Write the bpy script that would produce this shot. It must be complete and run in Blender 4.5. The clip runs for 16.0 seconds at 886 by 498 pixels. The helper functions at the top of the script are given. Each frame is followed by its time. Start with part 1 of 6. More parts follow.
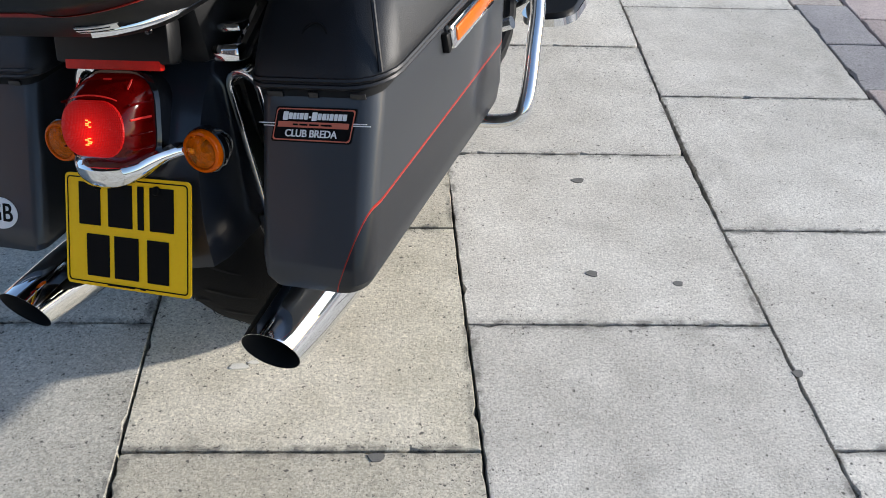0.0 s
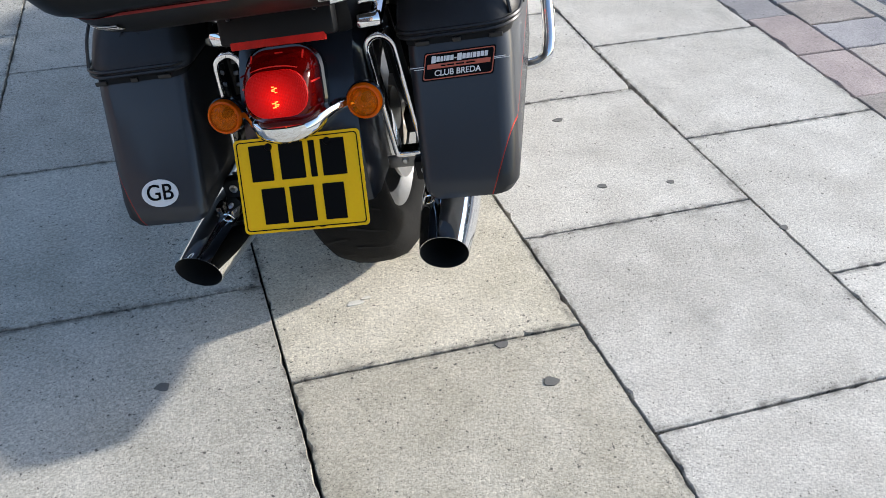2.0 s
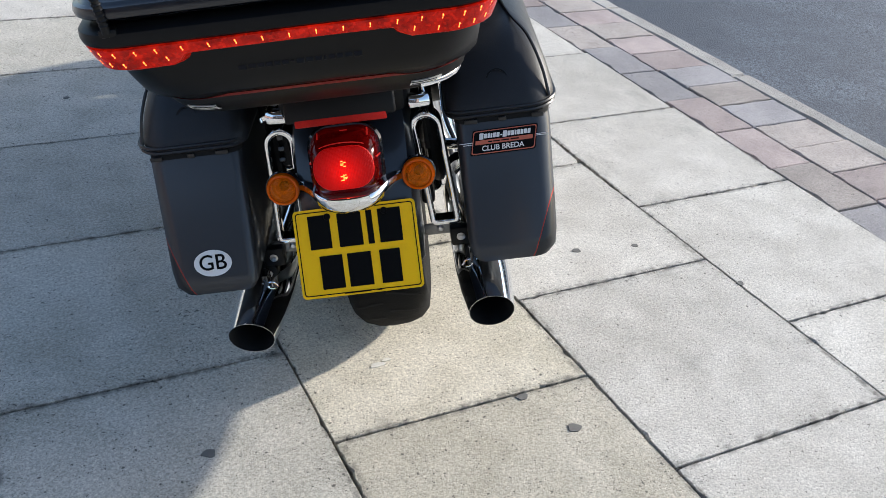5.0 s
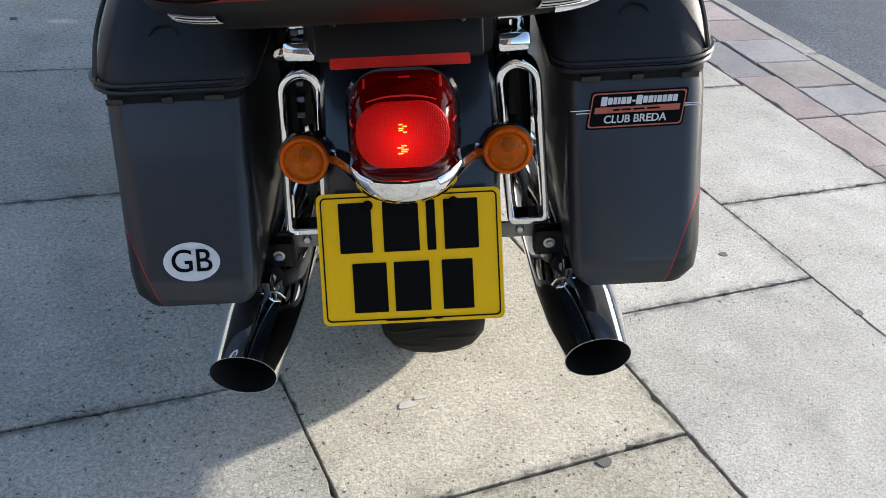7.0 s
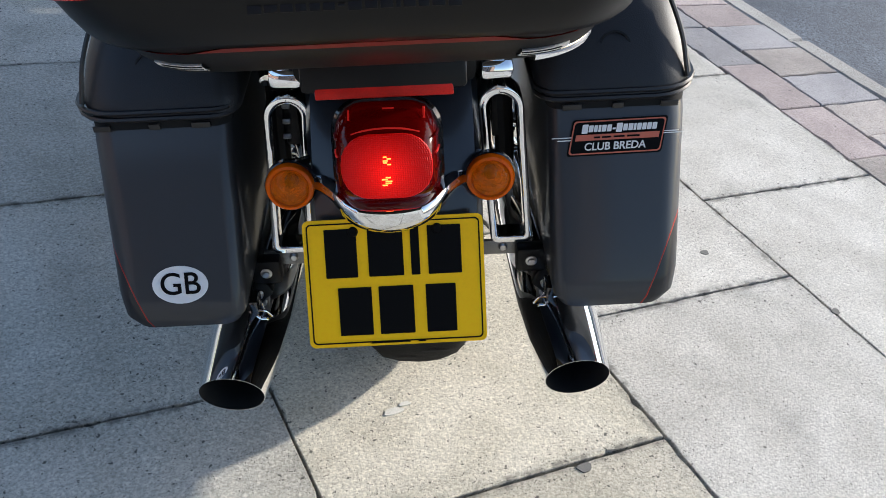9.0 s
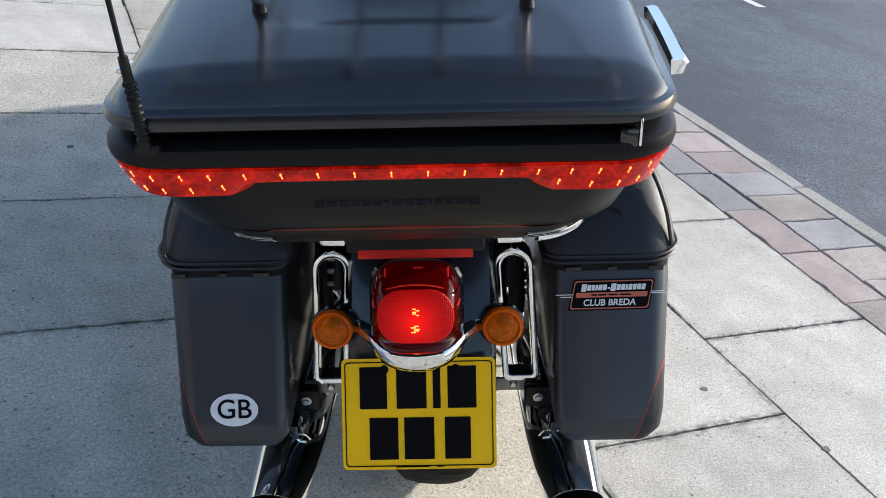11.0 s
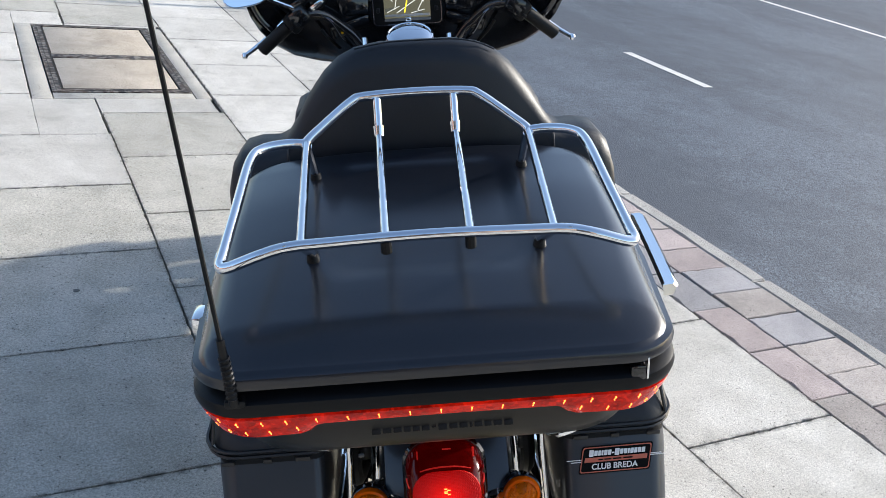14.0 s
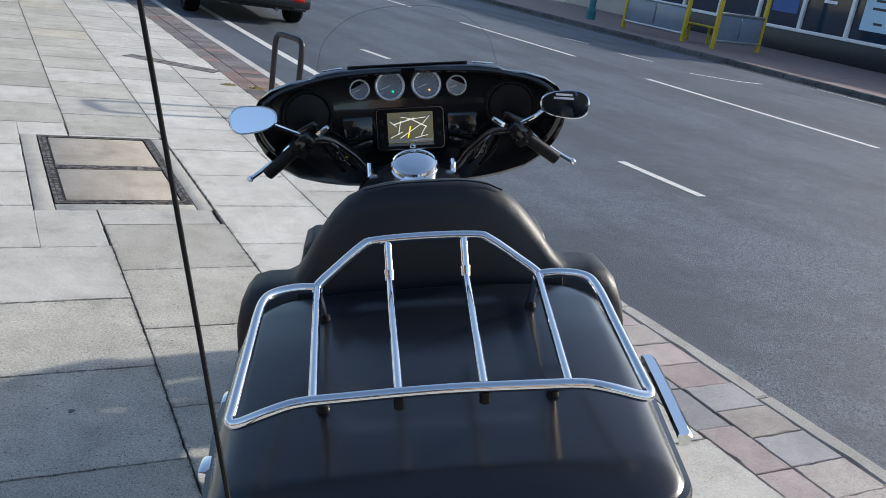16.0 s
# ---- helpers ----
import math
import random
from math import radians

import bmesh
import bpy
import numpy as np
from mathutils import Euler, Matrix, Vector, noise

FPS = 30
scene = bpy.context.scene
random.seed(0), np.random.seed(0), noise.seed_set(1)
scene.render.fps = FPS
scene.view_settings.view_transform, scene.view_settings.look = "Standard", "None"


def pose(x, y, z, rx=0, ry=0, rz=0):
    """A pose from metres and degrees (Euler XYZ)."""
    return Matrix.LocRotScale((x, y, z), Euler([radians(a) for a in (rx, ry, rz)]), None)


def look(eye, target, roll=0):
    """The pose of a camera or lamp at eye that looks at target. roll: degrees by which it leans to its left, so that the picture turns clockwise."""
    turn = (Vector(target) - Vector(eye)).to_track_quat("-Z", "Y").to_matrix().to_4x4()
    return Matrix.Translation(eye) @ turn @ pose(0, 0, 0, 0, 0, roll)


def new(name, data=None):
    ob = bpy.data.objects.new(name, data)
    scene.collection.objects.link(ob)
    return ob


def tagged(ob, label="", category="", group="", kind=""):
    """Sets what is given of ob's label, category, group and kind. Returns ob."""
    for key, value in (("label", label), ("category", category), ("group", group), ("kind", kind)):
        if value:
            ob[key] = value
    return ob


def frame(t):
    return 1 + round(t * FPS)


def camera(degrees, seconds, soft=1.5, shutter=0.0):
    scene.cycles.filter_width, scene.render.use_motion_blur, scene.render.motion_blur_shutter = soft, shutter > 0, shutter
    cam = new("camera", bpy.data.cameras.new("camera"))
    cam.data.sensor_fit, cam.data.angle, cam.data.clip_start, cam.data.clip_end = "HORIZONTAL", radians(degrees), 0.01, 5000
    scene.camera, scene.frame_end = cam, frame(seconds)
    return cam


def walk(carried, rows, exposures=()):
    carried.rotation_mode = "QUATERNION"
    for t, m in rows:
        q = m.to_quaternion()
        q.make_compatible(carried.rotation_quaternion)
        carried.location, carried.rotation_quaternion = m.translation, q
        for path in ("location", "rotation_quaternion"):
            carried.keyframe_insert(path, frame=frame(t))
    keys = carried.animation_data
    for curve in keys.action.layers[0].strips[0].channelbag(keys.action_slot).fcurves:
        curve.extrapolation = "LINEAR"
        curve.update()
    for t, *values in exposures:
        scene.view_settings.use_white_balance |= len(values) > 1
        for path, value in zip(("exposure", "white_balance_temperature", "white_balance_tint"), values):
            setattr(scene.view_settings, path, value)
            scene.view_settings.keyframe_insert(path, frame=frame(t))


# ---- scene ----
cam = camera(53.5, 16.0, soft=0.7)
PATH = [
    (0, (-0.111, -0.918, 1.187), (-0.024, 0.631, -0.076), 2.5),
    (0.5, (-0.198, -1.020, 1.200), (-0.086, 0.535, -0.053), 1.1),
    (1, (-0.313, -1.046, 1.213), (-0.097, 0.507, -0.029), 2.0),
    (1.5, (-0.524, -1.073, 1.227), (-0.101, 0.435, -0.017), 1.8),
    (2, (-0.640, -1.191, 1.231), (-0.181, 0.319, 0.003), 0.6),
    (2.5, (-0.734, -1.259, 1.237), (-0.287, 0.276, 0.035), -0.6),
    (3, (-0.888, -1.246, 1.24), (-0.312, 0.265, 0.063), 1.4),
    (3.5, (-0.989, -1.245, 1.269), (-0.298, 0.254, 0.139), 2.5),
    (4, (-1.012, -1.249, 1.289), (-0.289, 0.256, 0.188), 3.2),
    (4.2, (-1.014, -1.25, 1.293), (-0.278, 0.266, 0.215), 3.3),
    (6.3, (-0.955, -0.874, 1.132), (-0.117, 0.58, 0.044), 8.9),
    (6.5, (-0.947, -0.811, 1.094), (-0.113, 0.642, 0.001), 9.4),
    (7, (-0.926, -0.702, 1.021), (-0.089, 0.722, -0.107), 10.5),
    (7.5, (-0.91, -0.661, 1.015), (-0.072, 0.718, -0.167), 11.0),
    (8, (-0.909, -0.651, 1.026), (-0.063, 0.703, -0.178), 11.4),
    (8.5, (-0.908, -0.646, 1.036), (-0.053, 0.702, -0.169), 11.7),
    (9, (-0.921, -0.677, 1.097), (-0.071, 0.688, -0.092), 11.4),
    (9.5, (-0.941, -0.747, 1.155), (-0.099, 0.717, 0.084), 11.3),
    (10, (-0.946, -0.78, 1.174), (-0.115, 0.748, 0.187), 11.6),
    (10.2, (-0.948, -0.784, 1.179), (-0.118, 0.755, 0.208), 11.7),
    (12.3, (-1.112, -0.804, 1.376), (-0.261, 0.692, 0.357), 9.6),
    (12.5, (-1.12, -0.803, 1.388), (-0.261, 0.687, 0.367), 9.4),
    (13, (-1.132, -0.798, 1.426), (-0.25, 0.7, 0.436), 9.4),
    (13.5, (-1.138, -0.795, 1.457), (-0.235, 0.737, 0.543), 9.3),
    (14, (-1.139, -0.792, 1.483), (-0.222, 0.768, 0.631), 9.3),
    (14.5, (-1.14, -0.774, 1.5), (-0.218, 0.807, 0.693), 9.2),
    (15, (-1.142, -0.762, 1.523), (-0.212, 0.847, 0.783), 9.2),
    (15.5, (-1.151, -0.756, 1.535), (-0.214, 0.875, 0.855), 9.3),
    (16, (-1.155, -0.752, 1.539), (-0.216, 0.892, 0.894), 9.2),
]
EXPOSURES = [(0, 0.24, 6200, 10), (1.5, 0.46, 6200, 10), (4, 0.44, 6250, 10), (7, 0.46, 6350, 10), (10, 0.48, 6250, 10), (12.5, 0.52, 6300, 10), (14.5, 0.58, 6300, 10), (15.5, 0.24, 6300, 10), (16, 0.18, 6300, 10)]
walk(cam, [(t, look(eye, target, roll)) for t, eye, target, roll in PATH], EXPOSURES)

SUN_EL, SUN_AZ = 24.0, 90.5     # degrees: height, and compass turn from +y towards +x

# ---- world and sun ----
world = bpy.data.worlds.new("sky")
scene.world = world
world.use_nodes = True
wt = world.node_tree
sky = wt.nodes.new("ShaderNodeTexSky")
sky.sky_type, sky.sun_disc = "NISHITA", False
sky.sun_elevation, sky.sun_rotation = radians(SUN_EL), radians(SUN_AZ)
sky.air_density, sky.dust_density, sky.ozone_density = 1.0, 1.2, 1.1
wt.links.new(sky.outputs[0], wt.nodes["Background"].inputs[0])
wt.nodes["Background"].inputs[1].default_value = 0.185
sun_data = bpy.data.lights.new("sun", "SUN")
sun_data.energy, sun_data.angle, sun_data.color = 4.4, radians(1.9), (1.0, 0.93, 0.83)
sun = new("sun", sun_data)
s_el, s_az = radians(SUN_EL), radians(SUN_AZ)
sun.matrix_world = look((30 * math.sin(s_az) * math.cos(s_el), 30 * math.cos(s_az) * math.cos(s_el), 30 * math.sin(s_el)), (0, 0, 0))


# ---- materials ----
def mat(name, color, rough=0.5, metal=0.0, vary=0.0, scale=8.0, bump=0.0, bump_scale=200.0, coat=0.0, coat_rough=0.05, emit=None, power=0.0, rand=0.0, spec=0.5, wear=0.0):
    """A surface with two scales of variation: soft blotches and fine grain, in metres."""
    m = bpy.data.materials.new(name)
    m.use_nodes = True
    t = m.node_tree
    p = t.nodes["Principled BSDF"]
    p.inputs["Base Color"].default_value = (*color, 1)
    p.inputs["Roughness"].default_value = rough
    p.inputs["Metallic"].default_value = metal
    p.inputs["Coat Weight"].default_value = coat
    p.inputs["Coat Roughness"].default_value = coat_rough
    p.inputs["Specular IOR Level"].default_value = spec
    if emit:
        p.inputs["Emission Color"].default_value = (*emit, 1)
        p.inputs["Emission Strength"].default_value = power
    co = t.nodes.new("ShaderNodeTexCoord")
    if vary:
        big = noise_node(t, co, scale, 5)
        fine = noise_node(t, co, scale * 14, 3)
        add = math_node(t, "ADD", big, fine)
        r = t.nodes.new("ShaderNodeMapRange")
        t.links.new(add, r.inputs[0])
        r.inputs[1].default_value, r.inputs[2].default_value = 0.6, 1.4
        r.inputs[3].default_value, r.inputs[4].default_value = 1 - vary, 1 + vary
        value = r.outputs[0]
        if rand:
            oi = t.nodes.new("ShaderNodeObjectInfo")
            rr = t.nodes.new("ShaderNodeMapRange")
            t.links.new(oi.outputs["Random"], rr.inputs[0])
            rr.inputs[3].default_value, rr.inputs[4].default_value = 1 - rand, 1 + rand
            value = math_node(t, "MULTIPLY", value, rr.outputs[0])
        mul = t.nodes.new("ShaderNodeVectorMath")
        mul.operation = "SCALE"
        mul.inputs[0].default_value = color
        t.links.new(value, mul.inputs["Scale"])
        t.links.new(mul.outputs[0], p.inputs["Base Color"])
        rg = t.nodes.new("ShaderNodeMapRange")
        t.links.new(big, rg.inputs[0])
        rg.inputs[3].default_value, rg.inputs[4].default_value = max(0.02, rough * (1 - 0.35 * vary - wear)), min(1, rough * (1 + 0.35 * vary + wear))
        t.links.new(rg.outputs[0], p.inputs["Roughness"])
    if bump:
        b = t.nodes.new("ShaderNodeBump")
        b.inputs["Strength"].default_value = 1.0
        b.inputs["Distance"].default_value = bump
        t.links.new(noise_node(t, co, bump_scale, 4), b.inputs["Height"])
        t.links.new(b.outputs[0], p.inputs["Normal"])
    return m


def noise_node(t, co, scale, detail, out="Fac", space="Object"):
    n = t.nodes.new("ShaderNodeTexNoise")
    n.inputs["Scale"].default_value, n.inputs["Detail"].default_value = scale, detail
    t.links.new(co.outputs[space], n.inputs["Vector"])
    return n.outputs[out]


def math_node(t, op, a, b=0.0, clamp=False):
    n = t.nodes.new("ShaderNodeMath")
    n.operation, n.use_clamp = op, clamp
    for i, v in enumerate((a, b)):
        if isinstance(v, (int, float)):
            n.inputs[i].default_value = v
        else:
            t.links.new(v, n.inputs[i])
    return n.outputs[0]


def mix_node(t, fac, a, b):
    n = t.nodes.new("ShaderNodeMix")
    n.data_type = "RGBA"
    t.links.new(fac, n.inputs[0])
    for i, v in ((6, a), (7, b)):
        if isinstance(v, tuple):
            n.inputs[i].default_value = (*v, 1)
        else:
            t.links.new(v, n.inputs[i])
    return n.outputs[2]


def ramp(t, fac, lo, hi):
    n = t.nodes.new("ShaderNodeMapRange")
    n.inputs[1].default_value, n.inputs[2].default_value = lo, hi
    t.links.new(fac, n.inputs[0])
    return n.outputs[0]


def concrete(name, light, dark, rand=0.12, pit=0.0014, half=0.0, worn=0.0):
    """Pressed concrete: soft blotches, sandy speckle, dark pits and scuffs; each piece has its own shade. half: half a slab's side, towards which edges are chipped and grimy. worn: how far the weather has opened the face."""
    m = bpy.data.materials.new(name)
    m.use_nodes = True
    t = m.node_tree
    p = t.nodes["Principled BSDF"]
    geo = t.nodes.new("ShaderNodeNewGeometry")

    class World:
        outputs = {"Object": geo.outputs["Position"]}

    def cells(scale):
        v = t.nodes.new("ShaderNodeTexVoronoi")
        v.inputs["Scale"].default_value = scale
        t.links.new(geo.outputs["Position"], v.inputs["Vector"])
        c = t.nodes.new("ShaderNodeSeparateColor")
        t.links.new(v.outputs["Color"], c.inputs[0])
        return v.outputs["Distance"], c.outputs[0], c.outputs[1]
    blot = noise_node(t, World, 2.3, 6)
    patch = noise_node(t, World, 9.0, 5)
    grain = noise_node(t, World, 210.0, 5)
    base = mix_node(t, ramp(t, math_node(t, "ADD", math_node(t, "MULTIPLY", blot, 0.6), math_node(t, "MULTIPLY", patch, 0.4)), 0.36, 0.62), dark, light)
    oi = t.nodes.new("ShaderNodeObjectInfo")
    shade = t.nodes.new("ShaderNodeMapRange")
    t.links.new(oi.outputs["Random"], shade.inputs[0])
    shade.inputs[3].default_value, shade.inputs[4].default_value = 1 - rand, 1 + rand
    _, s1, s2 = cells(330.0)
    speck = math_node(t, "ADD", 0.33, math_node(t, "ADD", math_node(t, "MULTIPLY", s1, 0.36), math_node(t, "MULTIPLY", grain, 0.98)))
    speck = math_node(t, "MULTIPLY", speck, shade.outputs[0])
    if worn:
        open_face = ramp(t, noise_node(t, World, 125.0, 3), 0.36, 0.66)
        speck = math_node(t, "MULTIPLY", speck, math_node(t, "ADD", 1.0 - 0.30 * worn, math_node(t, "MULTIPLY", open_face, 0.50 * worn)))
    edge = 0.0
    if half:
        co = t.nodes.new("ShaderNodeTexCoord")
        xyz = t.nodes.new("ShaderNodeSeparateXYZ")
        t.links.new(co.outputs["Object"], xyz.inputs[0])
        far_out = math_node(t, "MAXIMUM", math_node(t, "ABSOLUTE", xyz.outputs["X"]), math_node(t, "ABSOLUTE", xyz.outputs["Y"]))
        edge = math_node(t, "MULTIPLY", ramp(t, far_out, half - 0.045, half), ramp(t, noise_node(t, World, 14.0, 4), 0.42, 0.62))
    sc = t.nodes.new("ShaderNodeVectorMath")
    sc.operation = "SCALE"
    t.links.new(base, sc.inputs[0])
    t.links.new(speck, sc.inputs["Scale"])
    dense = ramp(t, noise_node(t, World, 11.0, 4), 0.35, 0.7)
    if half:
        dense = math_node(t, "ADD", dense, math_node(t, "MULTIPLY", edge, 1.1))
    crowd = math_node(t, "ADD", math_node(t, "MULTIPLY", dense, 0.045), 0.030 * worn)
    p1 = ramp(t, math_node(t, "ADD", noise_node(t, World, 105.0, 2), crowd), 0.700, 0.735)
    p2 = ramp(t, math_node(t, "ADD", noise_node(t, World, 300.0, 1), crowd), 0.690, 0.760)
    holes = math_node(t, "MAXIMUM", math_node(t, "MULTIPLY", p1, 0.90), math_node(t, "MULTIPLY", p2, 0.62))
    col = mix_node(t, holes, sc.outputs[0], (0.075, 0.07, 0.063))
    scuff = ramp(t, noise_node(t, World, 5.0, 8), 0.60, 0.72)
    if half:
        scuff = math_node(t, "ADD", scuff, math_node(t, "MULTIPLY", edge, 0.7))
    col = mix_node(t, math_node(t, "MULTIPLY", scuff, 0.26), col, (0.15, 0.14, 0.12))
    if half:
        grime = math_node(t, "MULTIPLY", ramp(t, far_out, half - 0.010, half - 0.001), ramp(t, noise_node(t, World, 32.0, 5), 0.40, 0.62))
        col = mix_node(t, math_node(t, "MULTIPLY", grime, 0.70), col, (0.085, 0.08, 0.07))
    t.links.new(col, p.inputs["Base Color"])
    p.inputs["Roughness"].default_value = 0.86
    p.inputs["Specular IOR Level"].default_value = 0.3
    b = t.nodes.new("ShaderNodeBump")
    b.inputs["Distance"].default_value = pit
    hgt = math_node(t, "SUBTRACT", math_node(t, "ADD", math_node(t, "MULTIPLY", grain, 0.6), math_node(t, "MULTIPLY", s2, 0.2)), math_node(t, "MULTIPLY", holes, 0.8))
    t.links.new(hgt, b.inputs["Height"])
    t.links.new(b.outputs[0], p.inputs["Normal"])
    return m


def asphalt(name):
    m = bpy.data.materials.new(name)
    m.use_nodes = True
    t = m.node_tree
    p = t.nodes["Principled BSDF"]
    geo = t.nodes.new("ShaderNodeNewGeometry")

    class World:
        outputs = {"Object": geo.outputs["Position"]}
    vor = t.nodes.new("ShaderNodeTexVoronoi")
    vor.inputs["Scale"].default_value = 130.0
    t.links.new(geo.outputs["Position"], vor.inputs["Vector"])
    stone = mix_node(t, ramp(t, vor.outputs["Color"], 0.15, 0.95), (0.021, 0.029, 0.043), (0.172, 0.206, 0.250))
    big = noise_node(t, World, 0.5, 6)
    mid = noise_node(t, World, 5.0, 5)
    lanes = t.nodes.new("ShaderNodeMapping")
    lanes.inputs["Scale"].default_value = (1.0, 0.10, 1.0)
    lanes.inputs["Rotation"].default_value = (0, 0, 0.12)
    t.links.new(geo.outputs["Position"], lanes.inputs["Vector"])
    streak = t.nodes.new("ShaderNodeTexNoise")
    streak.inputs["Scale"].default_value, streak.inputs["Detail"].default_value = 1.1, 5
    t.links.new(lanes.outputs[0], streak.inputs["Vector"])
    soft = math_node(t, "ADD", math_node(t, "MULTIPLY", big, 0.4), math_node(t, "MULTIPLY", streak.outputs["Fac"], 0.4))
    wear = ramp(t, math_node(t, "ADD", soft, math_node(t, "MULTIPLY", mid, 0.2)), 0.43, 0.57)
    col = mix_node(t, math_node(t, "ADD", 0.08, math_node(t, "MULTIPLY", wear, 0.80)), (0.042, 0.053, 0.071), stone)
    t.links.new(col, p.inputs["Base Color"])
    p.inputs["Roughness"].default_value = 0.75
    b = t.nodes.new("ShaderNodeBump")
    b.inputs["Distance"].default_value = 0.0017
    t.links.new(math_node(t, "SUBTRACT", 1.0, vor.outputs["Distance"]), b.inputs["Height"])
    t.links.new(b.outputs[0], p.inputs["Normal"])
    return m


def two_tone(name, upper, lower, line):
    """Bag paint: grey above a red pinstripe, near-black below. The stripe runs level along the side and falls across the rear face."""
    m = mat(name, upper, 0.64, 0.0, 0.06, 20, 0.00003, 900, coat=0.50, coat_rough=0.14, spec=0.35)
    t = m.node_tree
    p = t.nodes["Principled BSDF"]
    co = t.nodes.new("ShaderNodeTexCoord")
    xyz = t.nodes.new("ShaderNodeSeparateXYZ")
    t.links.new(co.outputs["Object"], xyz.inputs[0])
    ax = math_node(t, "SUBTRACT", 0.374, math_node(t, "MINIMUM", math_node(t, "ABSOLUTE", xyz.outputs["X"]), 0.374))
    drop = math_node(t, "DIVIDE", math_node(t, "MULTIPLY", math_node(t, "MULTIPLY", ax, ax), 2.6), math_node(t, "ADD", ax, 0.016))
    h = math_node(t, "SUBTRACT", xyz.outputs["Z"], math_node(t, "SUBTRACT", 0.437, drop))
    low = math_node(t, "LESS_THAN", h, 0.0)
    edge = math_node(t, "LESS_THAN", math_node(t, "ABSOLUTE", h), 0.0022)
    col = mix_node(t, low, upper, lower)
    t.links.new(mix_node(t, edge, col, line), p.inputs["Base Color"])
    t.links.new(math_node(t, "MULTIPLY", math_node(t, "SUBTRACT", 1.0, low), 0.95), p.inputs["Metallic"])
    return m


def thin_clear(name, tint=(0.97, 0.975, 0.98), ior=1.2):
    """A thin clear sheet: see-through, with gloss that grows at grazing angles."""
    m = bpy.data.materials.new(name)
    m.use_nodes = True
    t = m.node_tree
    out = t.nodes["Material Output"]
    clear = t.nodes.new("ShaderNodeBsdfTransparent")
    clear.inputs[0].default_value = (*tint, 1)
    shine = t.nodes.new("ShaderNodeBsdfGlossy")
    shine.inputs["Roughness"].default_value = 0.03
    fr = t.nodes.new("ShaderNodeFresnel")
    fr.inputs[0].default_value = ior
    mx = t.nodes.new("ShaderNodeMixShader")
    t.links.new(fr.outputs[0], mx.inputs[0])
    t.links.new(clear.outputs[0], mx.inputs[1])
    t.links.new(shine.outputs[0], mx.inputs[2])
    t.links.new(mx.outputs[0], out.inputs[0])
    return m


def tinted_lens(name, tint):
    """Clear moulded coloured plastic with a faintly pebbled face."""
    m = mat(name, tint, 0.03, vary=0.1, scale=60, bump=0.0006, bump_scale=160, spec=0.5)
    p = m.node_tree.nodes["Principled BSDF"]
    p.inputs["Transmission Weight"].default_value = 0.70
    p.inputs["IOR"].default_value = 1.25
    return m


M_SLAB = concrete("paving_concrete", (0.60, 0.575, 0.52), (0.46, 0.437, 0.388), half=0.297)
M_SLAB_FAR = concrete("paving_concrete_far", (0.60, 0.575, 0.52), (0.46, 0.437, 0.388))
M_SLAB_WARM = concrete("paving_concrete_buff", (0.572, 0.53, 0.437), (0.43, 0.395, 0.31), half=0.297, worn=0.35)
M_BED = mat("joint_sand", (0.022, 0.020, 0.018), 0.95, vary=0.4, scale=30, bump=0.003, bump_scale=90)
M_SLAB_AGED = concrete("paving_concrete_aged", (0.51, 0.486, 0.425), (0.39, 0.37, 0.315), half=0.297, worn=0.5)
M_KERB = concrete("kerb_concrete", (0.43, 0.41, 0.375), (0.31, 0.295, 0.27))
M_PINK = concrete("pink_paver", (0.42, 0.355, 0.335), (0.30, 0.25, 0.238), rand=0.16)
M_BLUE = concrete("grey_paver", (0.35, 0.335, 0.335), (0.26, 0.25, 0.255), rand=0.12)
M_GREYDARK = concrete("dark_grey_paver", (0.205, 0.185, 0.178), (0.135, 0.122, 0.118), rand=0.2)
M_RUSTY = concrete("dark_red_paver", (0.29, 0.20, 0.175), (0.19, 0.135, 0.12), rand=0.2)
M_KERB_PALE = concrete("pale_kerb_concrete", (0.60, 0.575, 0.53), (0.47, 0.45, 0.41))
M_BUFF = concrete("buff_paver", (0.43, 0.385, 0.35), (0.31, 0.275, 0.25), rand=0.16)
M_ROAD = asphalt("asphalt")
M_LINE = mat("road_paint", (0.62, 0.61, 0.57), 0.7, vary=0.25, scale=12, bump=0.001, bump_scale=120)
M_BRICKPAV = mat("brick_paving", (0.23, 0.165, 0.15), 0.85, vary=0.35, scale=3, bump=0.003, bump_scale=30)
M_STAIN = mat("gum_stain", (0.13, 0.125, 0.115), 0.8, vary=0.2, scale=40)
M_PALE = mat("pale_scuff", (0.62, 0.60, 0.54), 0.85, vary=0.2, scale=40)
M_BAG = two_tone("bag_paint", (0.058, 0.063, 0.071), (0.005, 0.0062, 0.009), (0.30, 0.02, 0.012))
M_PAINT = mat("denim_grey_paint", (0.0042, 0.0056, 0.0098), 0.40, 0.0, 0.12, 14, 0.00003, 900, coat=1.0, coat_rough=0.20, spec=0.18, wear=0.06)
M_TRUNK = mat("trunk_grey_paint", (0.0052, 0.0056, 0.0066), 0.36, 0.0, 0.08, 14, 0.00003, 900, spec=0.17)
M_BLUEBLACK = mat("fender_paint", (0.011, 0.0135, 0.019), 0.30, 0.0, 0.08, 14, coat=0.5, coat_rough=0.12, spec=0.4)
M_BLACK = mat("black_plastic", (0.0055, 0.0055, 0.006), 0.45, vary=0.2, scale=30, bump=0.0001, bump_scale=600, spec=0.25)
M_GLOSS = mat("gloss_black", (0.008, 0.008, 0.009), 0.12, vary=0.1, scale=20, coat=0.6)
